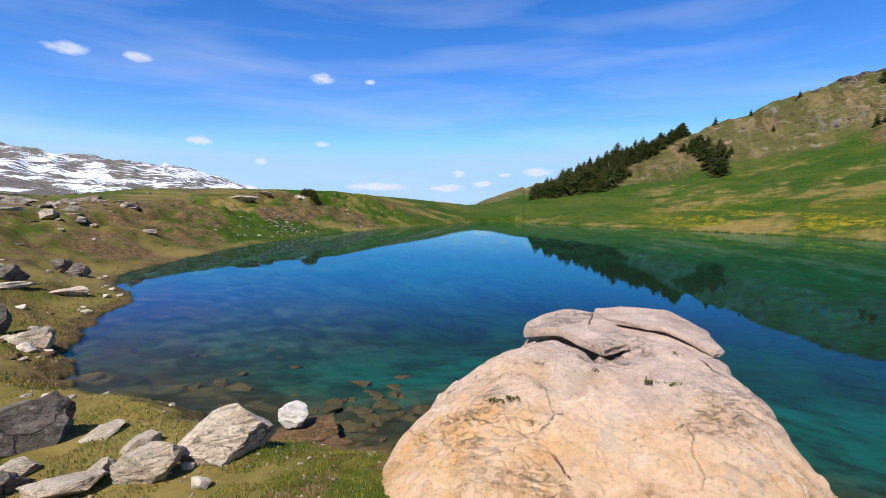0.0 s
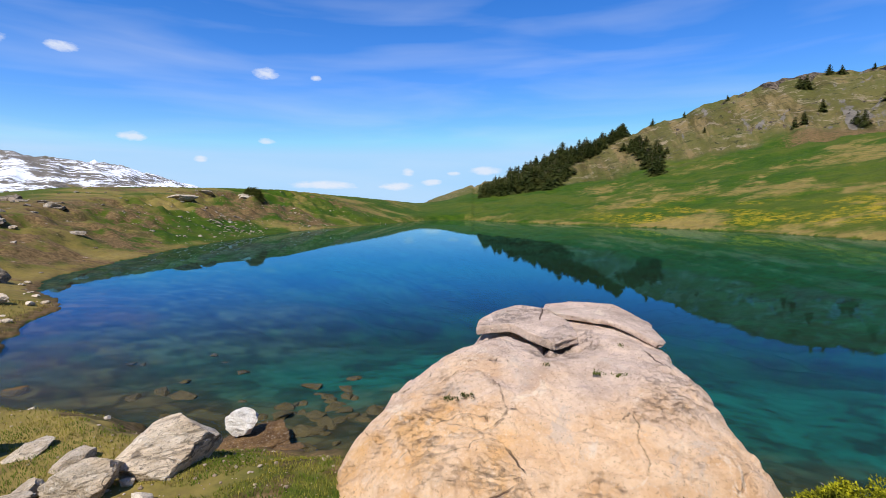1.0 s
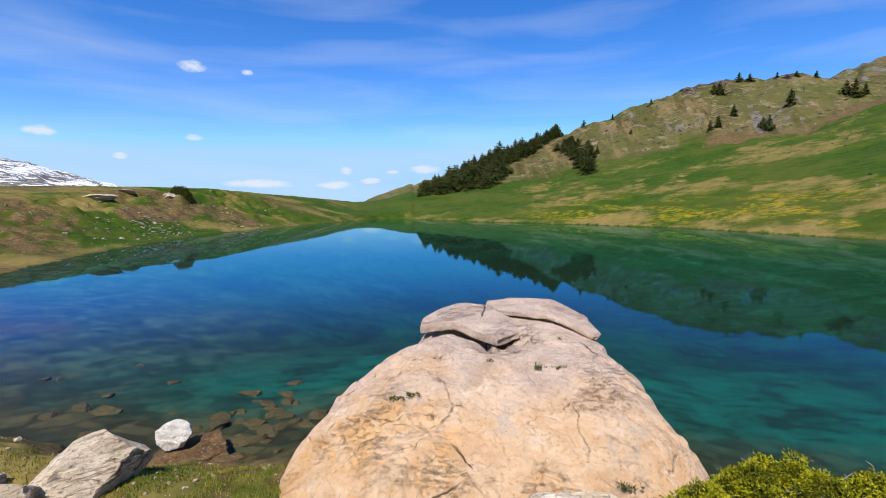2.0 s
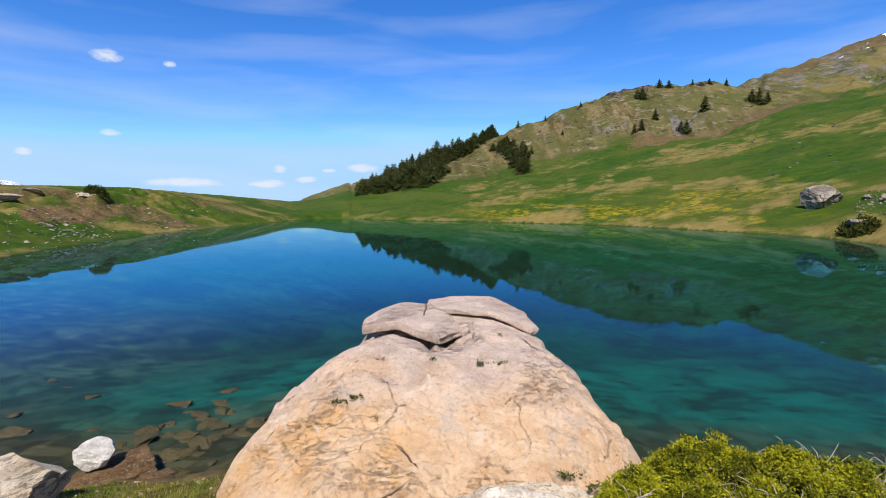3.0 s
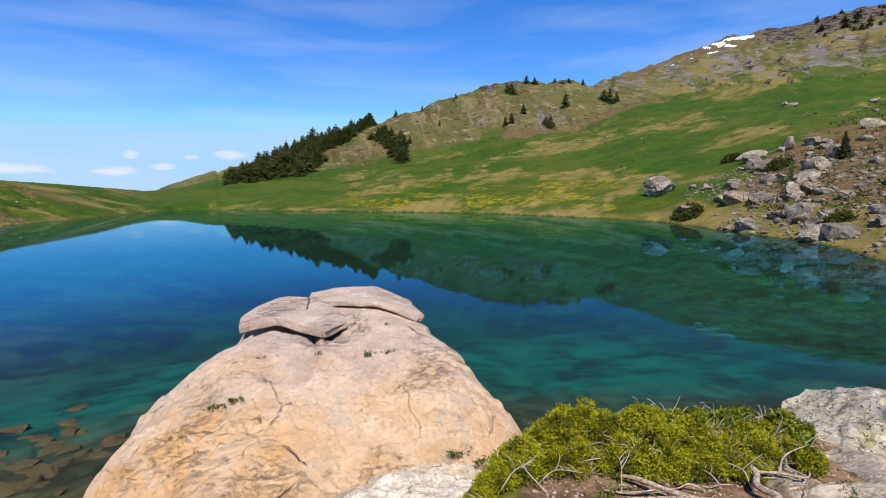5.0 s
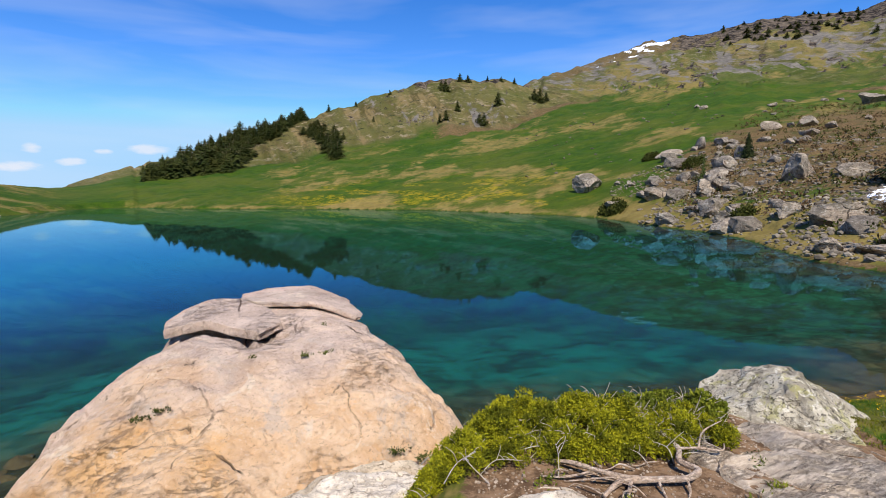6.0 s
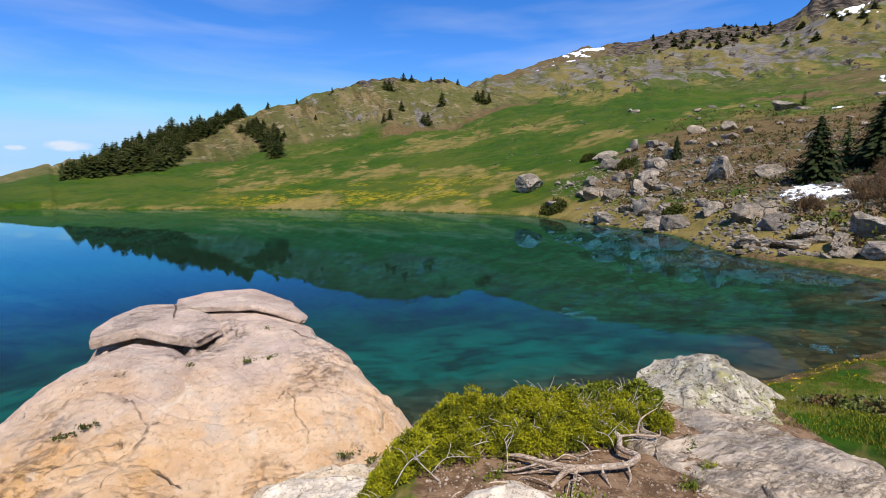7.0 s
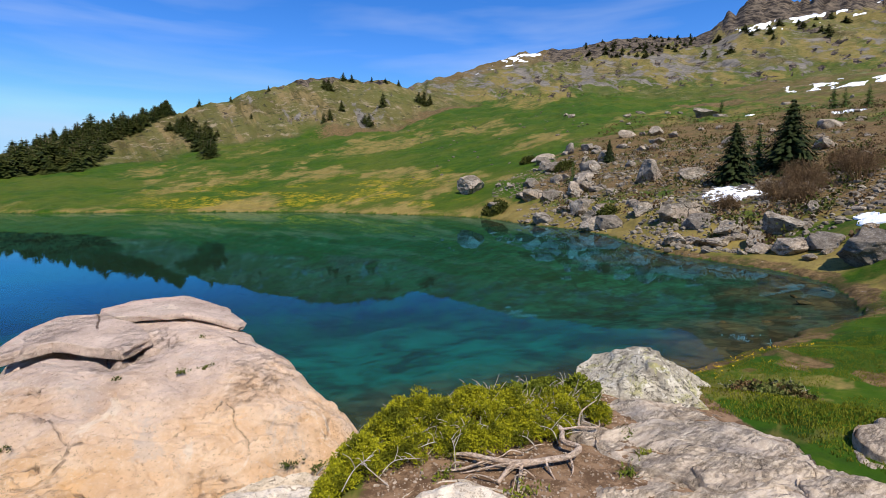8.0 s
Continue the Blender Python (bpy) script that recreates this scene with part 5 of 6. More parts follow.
for x, y, s, tall, k in ((20.9, 14.1, 1.6, 0.7, 1), (21.6, 12.6, 1.9, 0.5, 3), (22.4, 12.0, 1.1, 0.7, 5), (21.1, 9.4, 2.3, 0.6, 4), (20.6, 10.2, 1.2, 0.7, 0)):
    put_rock("boulder", x, y, s * 0.85, "tan weathered boulder at the lake shore", FALL, kind=k, mat=M_TALUS, tall=tall, sink=0.14, category="boulder")
for i in range(250):
    t = rng.random()
    if t < 0.58:
        az, r = rng.gauss(45.5, 3.2), 34 + 40 * rng.random() ** 1.4
    elif t < 0.88:
        az, r = rng.uniform(50, 76), 20 + 70 * rng.random() ** 1.6
    else:
        az, r = rng.uniform(42, 74), rng.uniform(60, 160)
    x, y = polar(az, r)
    if on_grid("sd", x, y) < 0.3:
        continue
    s = min(rng.paretovariate(1.5) * 0.42, 2.1) * (0.6 + r / 75)
    put_rock("boulder", x, y, s, "grey rockfall block among dry grass", FALL, mat=rng.choice((M_GREY, M_GREY, M_GREY, M_GREY, M_DARKSHADE, M_TALUS)), tall=rng.uniform(0.5, 1.0), category="boulder")
# ---- trees ----


def conifer(name, seed, levels, per, leaf, trunk_mat=M_BARK, mat=M_CONIFER, spread=0.2, subs=1):
    """A spruce one metre tall: tapered trunk, whorls of drooping needle sprays."""
    r = random.Random(seed)
    root = new(name)
    bm = bmesh.new()
    bmesh.ops.create_cone(bm, cap_ends=True, segments=7, radius1=0.018, radius2=0.002, depth=1.0, matrix=Matrix.Translation((0, 0, 0.5)))
    part("trunk", bm, trunk_mat, root)
    vs, fs = [], []
    for i in range(levels):
        h = 0.05 + 0.93 * (i + r.uniform(-0.3, 0.3)) / levels
        reach = spread * (1 - h) ** 0.85 * r.uniform(0.8, 1.15) + 0.012
        n = max(4, int(per * (0.45 + 0.55 * (1 - h))))
        for b in range(n):
            a = 6.283 * (b + r.uniform(-0.4, 0.4)) / n + i * 1.3
            L = reach * r.uniform(0.45, 1.2)
            for s in range(subs):
                k0 = s / subs
                c = Vector((math.cos(a), math.sin(a), 0))
                side = Vector((-c.y, c.x, 0))
                o = c * (L * k0) + Vector((0, 0, h - L * 0.35 * k0 * k0))
                tip = c * L * min(1.0, k0 + 1.25 / subs) + Vector((0, 0, h - L * 0.42 + r.uniform(-0.01, 0.01)))
                w = leaf * (1 - 0.4 * k0) * r.uniform(0.7, 1.3) * (0.35 + L / spread)
                m = o.lerp(tip, 0.5)
                for sg in (1, -1):
                    e = m + side * w * sg + Vector((0, 0, -w * 0.55 + r.uniform(-0.3, 0.3) * w))
                    k = len(vs)
                    vs += [o, e, tip]
                    fs.append((k, k + 1, k + 2))
    me = bpy.data.meshes.new("crown")
    me.from_pydata(vs, [], fs)
    me.materials.append(mat)
    ob = new("crown", me)
    ob.parent = root
    return root


def plant(src, x, y, h, label, category="tree", group="", wide=1.0, z=None, sink=0.02):
    m = Matrix.Translation((x, y, (gz(x, y) if z is None else z) - sink * h)) @ Matrix.Rotation(rng.uniform(0, 6.28), 4, "Z")
    ob = copy_thing(src, m)
    ob.scale = (h * wide, h * wide, h)
    return tagged(ob, label, category, group)


FAR_TREES = [conifer("conifer", 50 + k, 18, 13, 0.05, spread=0.27 + 0.04 * k, subs=2) for k in range(4)]
NEAR_TREES = [conifer("conifer", 70 + k, 46, 17, 0.030, mat=M_DARKFIR, spread=0.30 + 0.03 * k, subs=5) for k in range(2)]
PINES = [conifer("mountain_pine", 60 + k, 12, 12, 0.08, spread=0.4, subs=2) for k in range(2)]
YOUNG = conifer("young_conifer", 90, 26, 12, 0.02, mat=M_SPRUCE, spread=0.24, subs=3)
WOOD = "spruces of the hillside wood"


def slope_spot(az, el, near=None, far=None):
    """The place on the hill's face at a heading and a height angle, to fit the camera's view."""
    a = np.array([az])
    r = np.linspace(near or float(soft(a, AZ_FOOT, R_FOOT)[0]) * 0.7, far or float(soft(a, AZ_R1, R_CREST)[0]), 160)
    x, y = r * np.sin(radians(az)), r * np.cos(radians(az))
    e = np.degrees(np.arctan2(ground_z(x, y) - 3, r))
    k = int(np.argmax(np.maximum.accumulate(e) >= el)) if e.max() >= el else len(r) - 1
    return float(x[k]), float(y[k])


# pale outcrops on the crest of the left hill
for az, el, w, k in ((-45.1, 0.85, 4.6, 4), (-42.9, 1.3, 3.0, 1), (-39.3, 1.1, 3.2, 2)):
    x, y = slope_spot(az, el)
    put_rock("rock", x, y, w, "pale weathered outcrop on the crest of the grassy hill", HILL, kind=k, tall=0.3, turn=radians(az), sink=0.4, mat=M_TAN)

# the dense wood on the flank of the hill, from the skyline down to the meadow
for i in range(240):
    az = -13.2 + 15.6 * rng.random() ** 1.15
    low = float(np.interp(az, [-13.4, -11.0, -5.3, -3.6, -2.5, 0.7, 2.4], [1.0, 1.2, 1.9, 3.0, 4.4, 6.4, 7.4]))
    top = float(soft(np.array([az]), AZ_CREST, E_CREST)[0]) + 0.1
    x, y = slope_spot(az, low + (top - low) * rng.random())
    plant(rng.choice(FAR_TREES), x, y, rng.choice((1.0, 1.0, 1.25)) * rng.uniform(4.2, 7.0) * (0.6 + 0.4 * sstep(az, -13.2, -9.0)), "dark green spruce in a dense hillside wood", group=WOOD, wide=rng.uniform(1.5, 2.1))
for i in range(36):
    el = 3.2 + 3.3 * rng.random()
    x, y = slope_spot(5.9 - (el - 3.2) * 0.62 + rng.gauss(0, 0.62), el)
    plant(rng.choice(FAR_TREES), x, y, rng.uniform(4.2, 6.5), "dark green spruce in a clump on the hillside", group="spruces of the hillside clump", wide=rng.uniform(1.6, 2.1))
LONE = "lone spruces on the hill"
for az, r, h in ((6.7, 217, 4), (10.1, 255, 3), (19.6, 270, 6.5), (18.3, 245, 6), (17.6, 240, 5), (22.6, 240, 7), (22.1, 244, 5), (24.2, 290, 9), (28.8, 328, 10), (28.2, 333, 8), (29.5, 335, 7), (18.3, 332, 8),
                 (17.8, 340, 6), (19.9, 377, 7), (20.8, 378, 6), (12, 345, 4), (8.2, 335, 4), (23, 385, 4), (26, 388, 5), (24.5, 386, 4), (5.2, 325, 5)):
    x, y = polar(az, r)
    plant(rng.choice(FAR_TREES), x, y, h, "lone dark spruce on the stony hillside", group=LONE, wide=1.5)
for i in range(90):
    az = rng.uniform(45, 69) if i % 3 else rng.gauss(52, 2.5)
    crest = float(soft(np.array([az]), AZ_BACK, E_BACK)[0]) if az < 58 else 14.6
    x, y = slope_spot(az, crest - 0.15 - 1.9 * rng.random() ** 1.6, 460, 1000)
    plant(rng.choice(PINES), x, y, rng.uniform(4, 10), "small dark pine high on the mountain slope", group="pines on the mountain", wide=rng.uniform(1.4, 2.2))
plant(NEAR_TREES[0], 34.3, 18.9, 4.3, "dark green spruce above the snow patch", group="spruces by the shore", wide=1.35)
plant(NEAR_TREES[1], 38.0, 17.2, 5.2, "tall dark spruce on the stony slope", group="spruces by the shore", wide=1.35)
plant(YOUNG, 38.7, 19.6, 3.6, "olive green young spruce between two taller ones", group="spruces by the shore", wide=1.4)
plant(YOUNG, 38.0, 37.4, 2.4, "yellow-green young spruce among boulders", group="spruces by the shore")
plant(NEAR_TREES[0], 45.3, 39.0, 2.7, "small dark spruce in front of a boulder", group="spruces by the shore")
for az, r, h in ((68.6, 109, 4.5), (69.4, 112, 3.6), (59.8, 132, 3.4), (71, 104, 4)):
    x, y = polar(az, r)
    plant(YOUNG, x, y, h, "small spruce at the edge of old snow", group="spruces by the shore", wide=1.3)
for src in (*FAR_TREES, *PINES, *NEAR_TREES, YOUNG):
    for o in (*src.children_recursive, src):
        bpy.data.objects.remove(o)


# ---- low shrubs ----


def leaf_cloud(name, mat, anchors, leaf, width, per, seed, parent=None, rounder=False, up=0.6):
    """Sprigs of small leaves at the given points (with outward direction)."""
    r = np.random.RandomState(seed)
    P = np.repeat(np.array([a[0] for a in anchors]), per, 0)
    N = np.repeat(np.array([a[1] for a in anchors]), per, 0)
    D = N * up + r.normal(0, 0.55, P.shape)
    D /= np.linalg.norm(D, axis=1)[:, None]
    P = P + r.normal(0, leaf * 0.55, P.shape)
    S = np.cross(D, r.normal(0, 1, P.shape))
    S /= np.linalg.norm(S, axis=1)[:, None] + 1e-9
    L = leaf * r.uniform(0.6, 1.3, len(P))[:, None]
    W = width * r.uniform(0.7, 1.3, len(P))[:, None]
    k = 0.55 if rounder else 0.4
    V = np.stack([P, P + D * L * k + S * W, P + D * L, P + D * L * k - S * W], 1).reshape(-1, 3)
    F = np.arange(len(V)).reshape(-1, 4)
    me = bpy.data.meshes.new(name)
    me.from_pydata(V.tolist(), [], F.tolist())
    me.materials.append(mat)
    ob = new(name, me)
    ob.parent = parent
    return ob


def tube(bm, pts, r0, r1, seg=6, bend=0.0, seed=0):
    """A tapering round stem through the points."""
    pts = [Vector(p) for p in pts]
    path = []
    for i in range(len(pts) - 1):
        p0, p1, p2, p3 = pts[max(i - 1, 0)], pts[i], pts[i + 1], pts[min(i + 2, len(pts) - 1)]
        for s in range(5):
            t = s / 5
            path.append(0.5 * (2 * p1 + (p2 - p0) * t + (2 * p0 - 5 * p1 + 4 * p2 - p3) * t * t + (3 * p1 - p0 - 3 * p2 + p3) * t ** 3))
    path.append(pts[-1])
    rings = []
    for i, p in enumerate(path):
        d = (path[min(i + 1, len(path) - 1)] - path[max(i - 1, 0)]).normalized()
        a = d.cross(Vector((0.3, 0.2, 1))).normalized()
        b = d.cross(a)
        rad = r0 + (r1 - r0) * i / (len(path) - 1)
        rad *= 1 + 0.4 * noise.noise(p * 17 + Vector((seed, 0, 0)))
        rings.append([bm.verts.new(p + (a * math.cos(6.283 * k / seg) + b * math.sin(6.283 * k / seg)) * rad) for k in range(seg)])
    for q, w in zip(rings, rings[1:]):
        for k in range(seg):
            bm.faces.new((q[k], q[(k + 1) % seg], w[(k + 1) % seg], w[k]))
    for q in (rings[0][::-1], rings[-1]):
        bm.faces.new(q)


def inside(poly, x, y):
    c = False
    for (ax, ay), (bx, by) in zip(poly, poly[1:] + poly[:1]):
        if (ay > y) != (by > y) and x < (bx - ax) * (y - ay) / (by - ay) + ax:
            c = not c
    return c


def edge_gap(poly, x, y):
    best = 9.0
    for (ax, ay), (bx, by) in zip(poly, poly[1:] + poly[:1]):
        dx, dy = bx - ax, by - ay
        t = min(1, max(0, ((x - ax) * dx + (y - ay) * dy) / (dx * dx + dy * dy)))
        best = min(best, math.hypot(x - ax - t * dx, y - ay - t * dy))
    return best


def shrub(name, poly, height, sprigs, leaf, width, per, seed, mat, label, twigs, rounder=False, twig_mat=M_TWIG, category="shrub", base=None, tufts=0.0):
    """A low mat of foliage over a plan outline, with bare twigs showing."""
    r = random.Random(seed)
    root = tagged(new(name), label, category)
    xs, ys = [p[0] for p in poly], [p[1] for p in poly]
    anchors = []
    while len(anchors) < sprigs:
        x, y = r.uniform(min(xs), max(xs)), r.uniform(min(ys), max(ys))
        if not inside(poly, x, y):
            continue
        e = min(1.0, edge_gap(poly, x, y) / (0.42 if height < 1 else 0.28))
        clump = 0.5 + 0.5 * noise.noise(Vector((x * 6.5, y * 6.5, seed))) + 0.25 * noise.noise(Vector((x * 15, y * 15, seed)))
        if clump < 0.42 and r.random() < 0.85:
            continue
        h = height * (0.15 + 0.85 * e ** 0.7) * (0.08 + 1.25 * clump) * r.uniform(0.6, 1.0)
        z = (gz(x, y) if base is None else base) + h
        if tufts:
            q = tufts * r.uniform(0.7, 1.3)
            for _ in range(8):
                d = Vector((r.gauss(0, 1), r.gauss(0, 1), r.gauss(0.55, 0.7))).normalized()
                anchors.append(((x + d.x * q, y + d.y * q, z + d.z * q * 0.8), (d.x, d.y, d.z + 0.5)))
        else:
            anchors.append(((x, y, z), (noise.noise(Vector((x * 9, y * 9, 1))), noise.noise(Vector((x * 9, y * 9, 5))) - 0.3, 0.9)))
    leaf_cloud("foliage", mat, anchors, leaf, width, per, seed, root, rounder)
    for i in range(twigs):
        bm = bmesh.new()
        a = anchors[r.randrange(len(anchors))][0]
        g = gz(a[0], a[1]) if base is None else base
        ang = r.uniform(0, 6.28)
        p0 = Vector((a[0] + 0.25 * math.cos(ang), a[1] + 0.18 * math.sin(ang), g + 0.02))
        p1 = p0.lerp(Vector(a), 0.5) + Vector((r.uniform(-0.05, 0.05), r.uniform(-0.05, 0.05), 0.03))
        p2 = Vector(a) + Vector((0, -0.02, r.uniform(-0.03, 0.015)))
        tube(bm, (p0, p1, p2), 0.0038, 0.0016, 4, seed=i)
        p3 = p1 + Vector((r.uniform(-0.1, 0.1), r.uniform(-0.1, 0.05), r.uniform(0.05, 0.12)))
        tube(bm, (p1, p1.lerp(p3, 0.5) + Vector((0.01, 0, 0.01)), p3), 0.0032, 0.0012, 4, seed=i + 500)
        for k in range(3):
            q0 = p1.lerp(p2, 0.3 + 0.25 * k)
            q1 = q0 + Vector((r.uniform(-0.07, 0.07), r.uniform(-0.07, 0.03), r.uniform(0.01, 0.06)))
            tube(bm, (q0, q0.lerp(q1, 0.5) + Vector((0, 0, 0.008)), q1), 0.0024, 0.001, 4, seed=i + 900 + k)
        part("twig", bm, twig_mat, root)
    return root


juniper = shrub("juniper_bush", [(0.55, 2.42), (0.8, 2.44), (1.1, 2.42), (1.35, 2.40), (1.66, 2.28), (2.05, 2.24), (2.5, 2.2), (2.62, 2.3), (2.5, 2.55), (2.1, 2.72), (1.75, 2.9), (1.4, 3.0), (1.05, 3.0), (0.8, 2.85), (0.6, 2.62)],
                0.37, 11000, 0.016, 0.0042, 18, 5, M_JUNIPER, "low spreading yellow-green juniper with bare twigs and an exposed root", 130, tufts=0.042)
M_LEAFY = leaf_material("shrub_leaves", (0.10, 0.125, 0.010), (0.23, 0.235, 0.020), (0.08, 0.10, 0.01))
shrub("leafy_shrub", [(1.2, 3.05), (1.5, 3.2), (2.1, 3.05), (2.6, 2.85), (2.95, 2.65), (2.75, 2.48), (2.3, 2.72), (1.7, 2.95)],
      0.34, 3200, 0.022, 0.009, 11, 6, M_LEAFY, "low shrub with small round green leaves behind the juniper", 40, True)
shrub("leafy_shrub", [(5.4, 3.2), (6.2, 3.3), (6.9, 2.9), (6.5, 2.5), (5.6, 2.6)], 0.22, 420, 0.05, 0.016, 9, 8, leaf_material("dull_leaves", (0.07, 0.10, 0.02), (0.15, 0.15, 0.04), (0.13, 0.07, 0.03)),
      "low dull green shrub growing in the turf", 25, True)

# the juniper's bare root
bm = bmesh.new()
for line, r0, r1 in (
        ([(2.12, 2.34, 1.47), (2.1, 2.2, 1.46), (2.02, 2.1, 1.45), (2.05, 2.0, 1.45), (1.94, 1.97, 1.44), (1.78, 2.03, 1.43), (1.62, 2.08, 1.43)], 0.024, 0.03),
        ([(1.62, 2.08, 1.43), (1.55, 2.06, 1.42), (1.47, 2.03, 1.40)], 0.026, 0.016),
        ([(1.7, 2.05, 1.44), (1.58, 2.14, 1.44), (1.45, 2.3, 1.44), (1.38, 2.38, 1.42)], 0.022, 0.016),
        ([(1.66, 2.06, 1.43), (1.6, 2.0, 1.41), (1.52, 1.92, 1.39)], 0.018, 0.01),
        ([(1.8, 2.02, 1.43), (1.78, 1.96, 1.41), (1.76, 1.88, 1.38)], 0.014, 0.007),
        ([(2.1, 2.2, 1.46), (2.2, 2.15, 1.47), (2.32, 2.1, 1.46), (2.38, 2.14, 1.47)], 0.014, 0.006),
        ([(2.2, 2.15, 1.47), (2.3, 2.22, 1.52), (2.42, 2.2, 1.58)], 0.01, 0.004),
        ([(1.95, 1.97, 1.43), (1.9, 1.9, 1.4), (1.82, 1.86, 1.38)], 0.012, 0.005),
        ([(1.5, 2.2, 1.43), (1.35, 2.22, 1.42), (1.25, 2.3, 1.4)], 0.012, 0.006)):
    tube(bm, line, r0 * 0.66, r1 * 0.62, 9, seed=int(r0 * 1000))
rr = random.Random(12)
for k in range(11):
    x, y = rr.uniform(1.35, 1.8), rr.uniform(1.95, 2.3)
    a = rr.choice((-0.4, 2.7)) + rr.gauss(0, 0.5)
    L = rr.uniform(0.1, 0.26)
    line = [(x + L * t * math.cos(a) + rr.gauss(0, 0.015), y + L * t * math.sin(a) * 0.7 + rr.gauss(0, 0.015), gz(x, y) + 0.02 + 0.05 * math.sin(3 * t) * rr.random()) for t in (0, 0.35, 0.7, 1.0)]
    tube(bm, line, rr.uniform(0.004, 0.009), 0.002, 6, seed=k)
part("root", bm, M_ROOT, juniper, "twisted bare grey-brown root")

# brown leafless shrubs on the stony slope, a dark one on the left hill
def thicket(x, y, w, h, seed):
    """A leafless bush: stems fanning out of one base into a dome of fine twigs."""
    r = random.Random(seed)
    g = gz(x, y)
    root = tagged(new("bare_shrub"), "leafless brown alder thicket beside old snow", "shrub", "bare thickets on the slope")
    anchors = []
    for i in range(30):
        a, q = r.uniform(0, 6.283), math.sqrt(r.random())
        top = Vector((x + w * q * math.cos(a), y + w * 0.7 * q * math.sin(a), g + h * (0.35 + 0.65 * math.sqrt(1 - q * q * 0.95)) * r.uniform(0.65, 1.1)))
        low = Vector((x + 0.5 * w * q * math.cos(a), y + 0.35 * w * q * math.sin(a), g - 0.05))
        knee = low.lerp(top, 0.5) + Vector((r.gauss(0, 0.08), r.gauss(0, 0.08), 0.1 * h))
        bm = bmesh.new()
        tube(bm, (low, knee, top), 0.022, 0.006, 4, seed=i)
        part("stem", bm, M_BROWN, root)
        for j in range(26):
            t = 0.35 + 0.65 * r.random()
            p = (low.lerp(knee, t * 2) if t < 0.5 else knee.lerp(top, t * 2 - 1)) + Vector((r.gauss(0, 0.12), r.gauss(0, 0.12), r.gauss(0, 0.06)))
            anchors.append((tuple(p), ((p.x - x) / w * 0.8, (p.y - y) / w * 0.8, 0.9)))
    leaf_cloud("brushwood", M_BROWN, anchors, 0.22, 0.008, 5, seed, root)


for k, (x, y, w, h) in enumerate(((29.6, 14.0, 1.4, 1.25), (31.2, 13.0, 1.5, 1.5), (28.3, 12.2, 1.1, 0.95), (33.5, 11.6, 1.6, 1.6), (36.0, 12.6, 1.5, 1.3), (34.5, 15.0, 1.3, 1.3), (38.5, 14.4, 1.4, 1.2), (27.0, 15.2, 0.8, 0.6))):
    thicket(x, y, w, h, 300 + k)
M_MOUND = leaf_material("mound_foliage", (0.03, 0.04, 0.006), (0.085, 0.085, 0.014), (0.045, 0.05, 0.008))
for az, r, w in ((-38.3, 76, 2.8), (36.6, 50.5, 2.4), (37.2, 49.5, 2.0), (49, 36.6, 1.6), (44.5, 61, 2.6), (40.5, 74, 2.5)):
    x, y = polar(az, r)
    shrub("juniper_mound", [(x + w / 2 * math.cos(a * 0.785), y + w * 0.4 * math.sin(a * 0.785)) for a in range(8)], w * 0.34, 420, 0.2, 0.05, 7, int(r * 9), M_MOUND, "dark green juniper mound on the slope", 0)


def heath(name, n, seed, mat, label, lo, hi):
    """Low heather clumps scattered over the stony slope."""
    r = np.random.RandomState(seed)
    az, rad = r.uniform(40, 78, n), 17 + 110 * r.uniform(0, 1, n) ** 1.7
    x, y = rad * np.sin(np.radians(az)), rad * np.cos(np.radians(az))
    z, q, a2, sd = ground_z(x, y, True)
    ok = (sd > 2.5) & (az > np.interp(rad, [15, 40, 80, 150], [38, 41, 47, 53])) & (fbm(x * 0.25, y * 0.25, 4, seed) > -0.15) & (np.hypot(x - 30.3, y - 16.6) > 3.6) & (np.hypot(x - 24, y - 8) > 2.4)
    anchors = []
    for i in np.nonzero(ok)[0]:
        s = r.uniform(lo, hi) * (0.7 + rad[i] / 80)
        for _ in range(5):
            anchors.append(((x[i] + r.normal(0, s), y[i] + r.normal(0, s), z[i] + abs(r.normal(0, s * 0.35))), (0, -0.2, 0.9)))
    return tagged(leaf_cloud(name, mat, anchors, 0.2, 0.06, 7, seed), label, "heather", kind="stuff")


heath("heather", 1000, 31, M_BROWN, "low brown heather between the boulders", 0.15, 0.5)
heath("bilberry", 900, 32, leaf_material("bilberry_leaves", (0.035, 0.05, 0.008), (0.10, 0.10, 0.02), (0.06, 0.06, 0.012)), "low olive bilberry scrub on the stony slope", 0.15, 0.5)


# ---- old snow ----


def snow_patch(x, y, w, d, turn, seed):
    pts = []
    r = random.Random(seed)
    for k in range(11):
        a = 6.283 * k / 11
        q = 1 + r.uniform(-0.28, 0.22)
        lx, ly = w / 2 * math.cos(a) * q, d / 2 * math.sin(a) * q
        pts.append((x + lx * math.cos(turn) - ly * math.sin(turn), y + lx * math.sin(turn) + ly * math.cos(turn)))
    tagged(plate("snow_patch", pts, lambda X, Y: ground_z(X, Y) + 0.08, 0.3, M_SNOW, None, "", 5, seed, 0.06, 26, 90), "dirty white patch of old snow on the slope", "snow", "old snow patches")


snow_patch(31.2, 17.3, 3.0, 5.6, -0.75, 1)
snow_patch(29.2, 16.6, 1.8, 1.1, 0.9, 2)
snow_patch(23.6, 7.6, 1.9, 1.1, 0.3, 3)
snow_patch(24.6, 8.3, 1.5, 0.8, 0.3, 4)
snow_patch(95.2, 35, 6.5, 3.0, 0.9, 5)
snow_patch(100.7, 53.1, 2.8, 1.6, 0.2, 6)


# ---- grass, moss and gravel ----


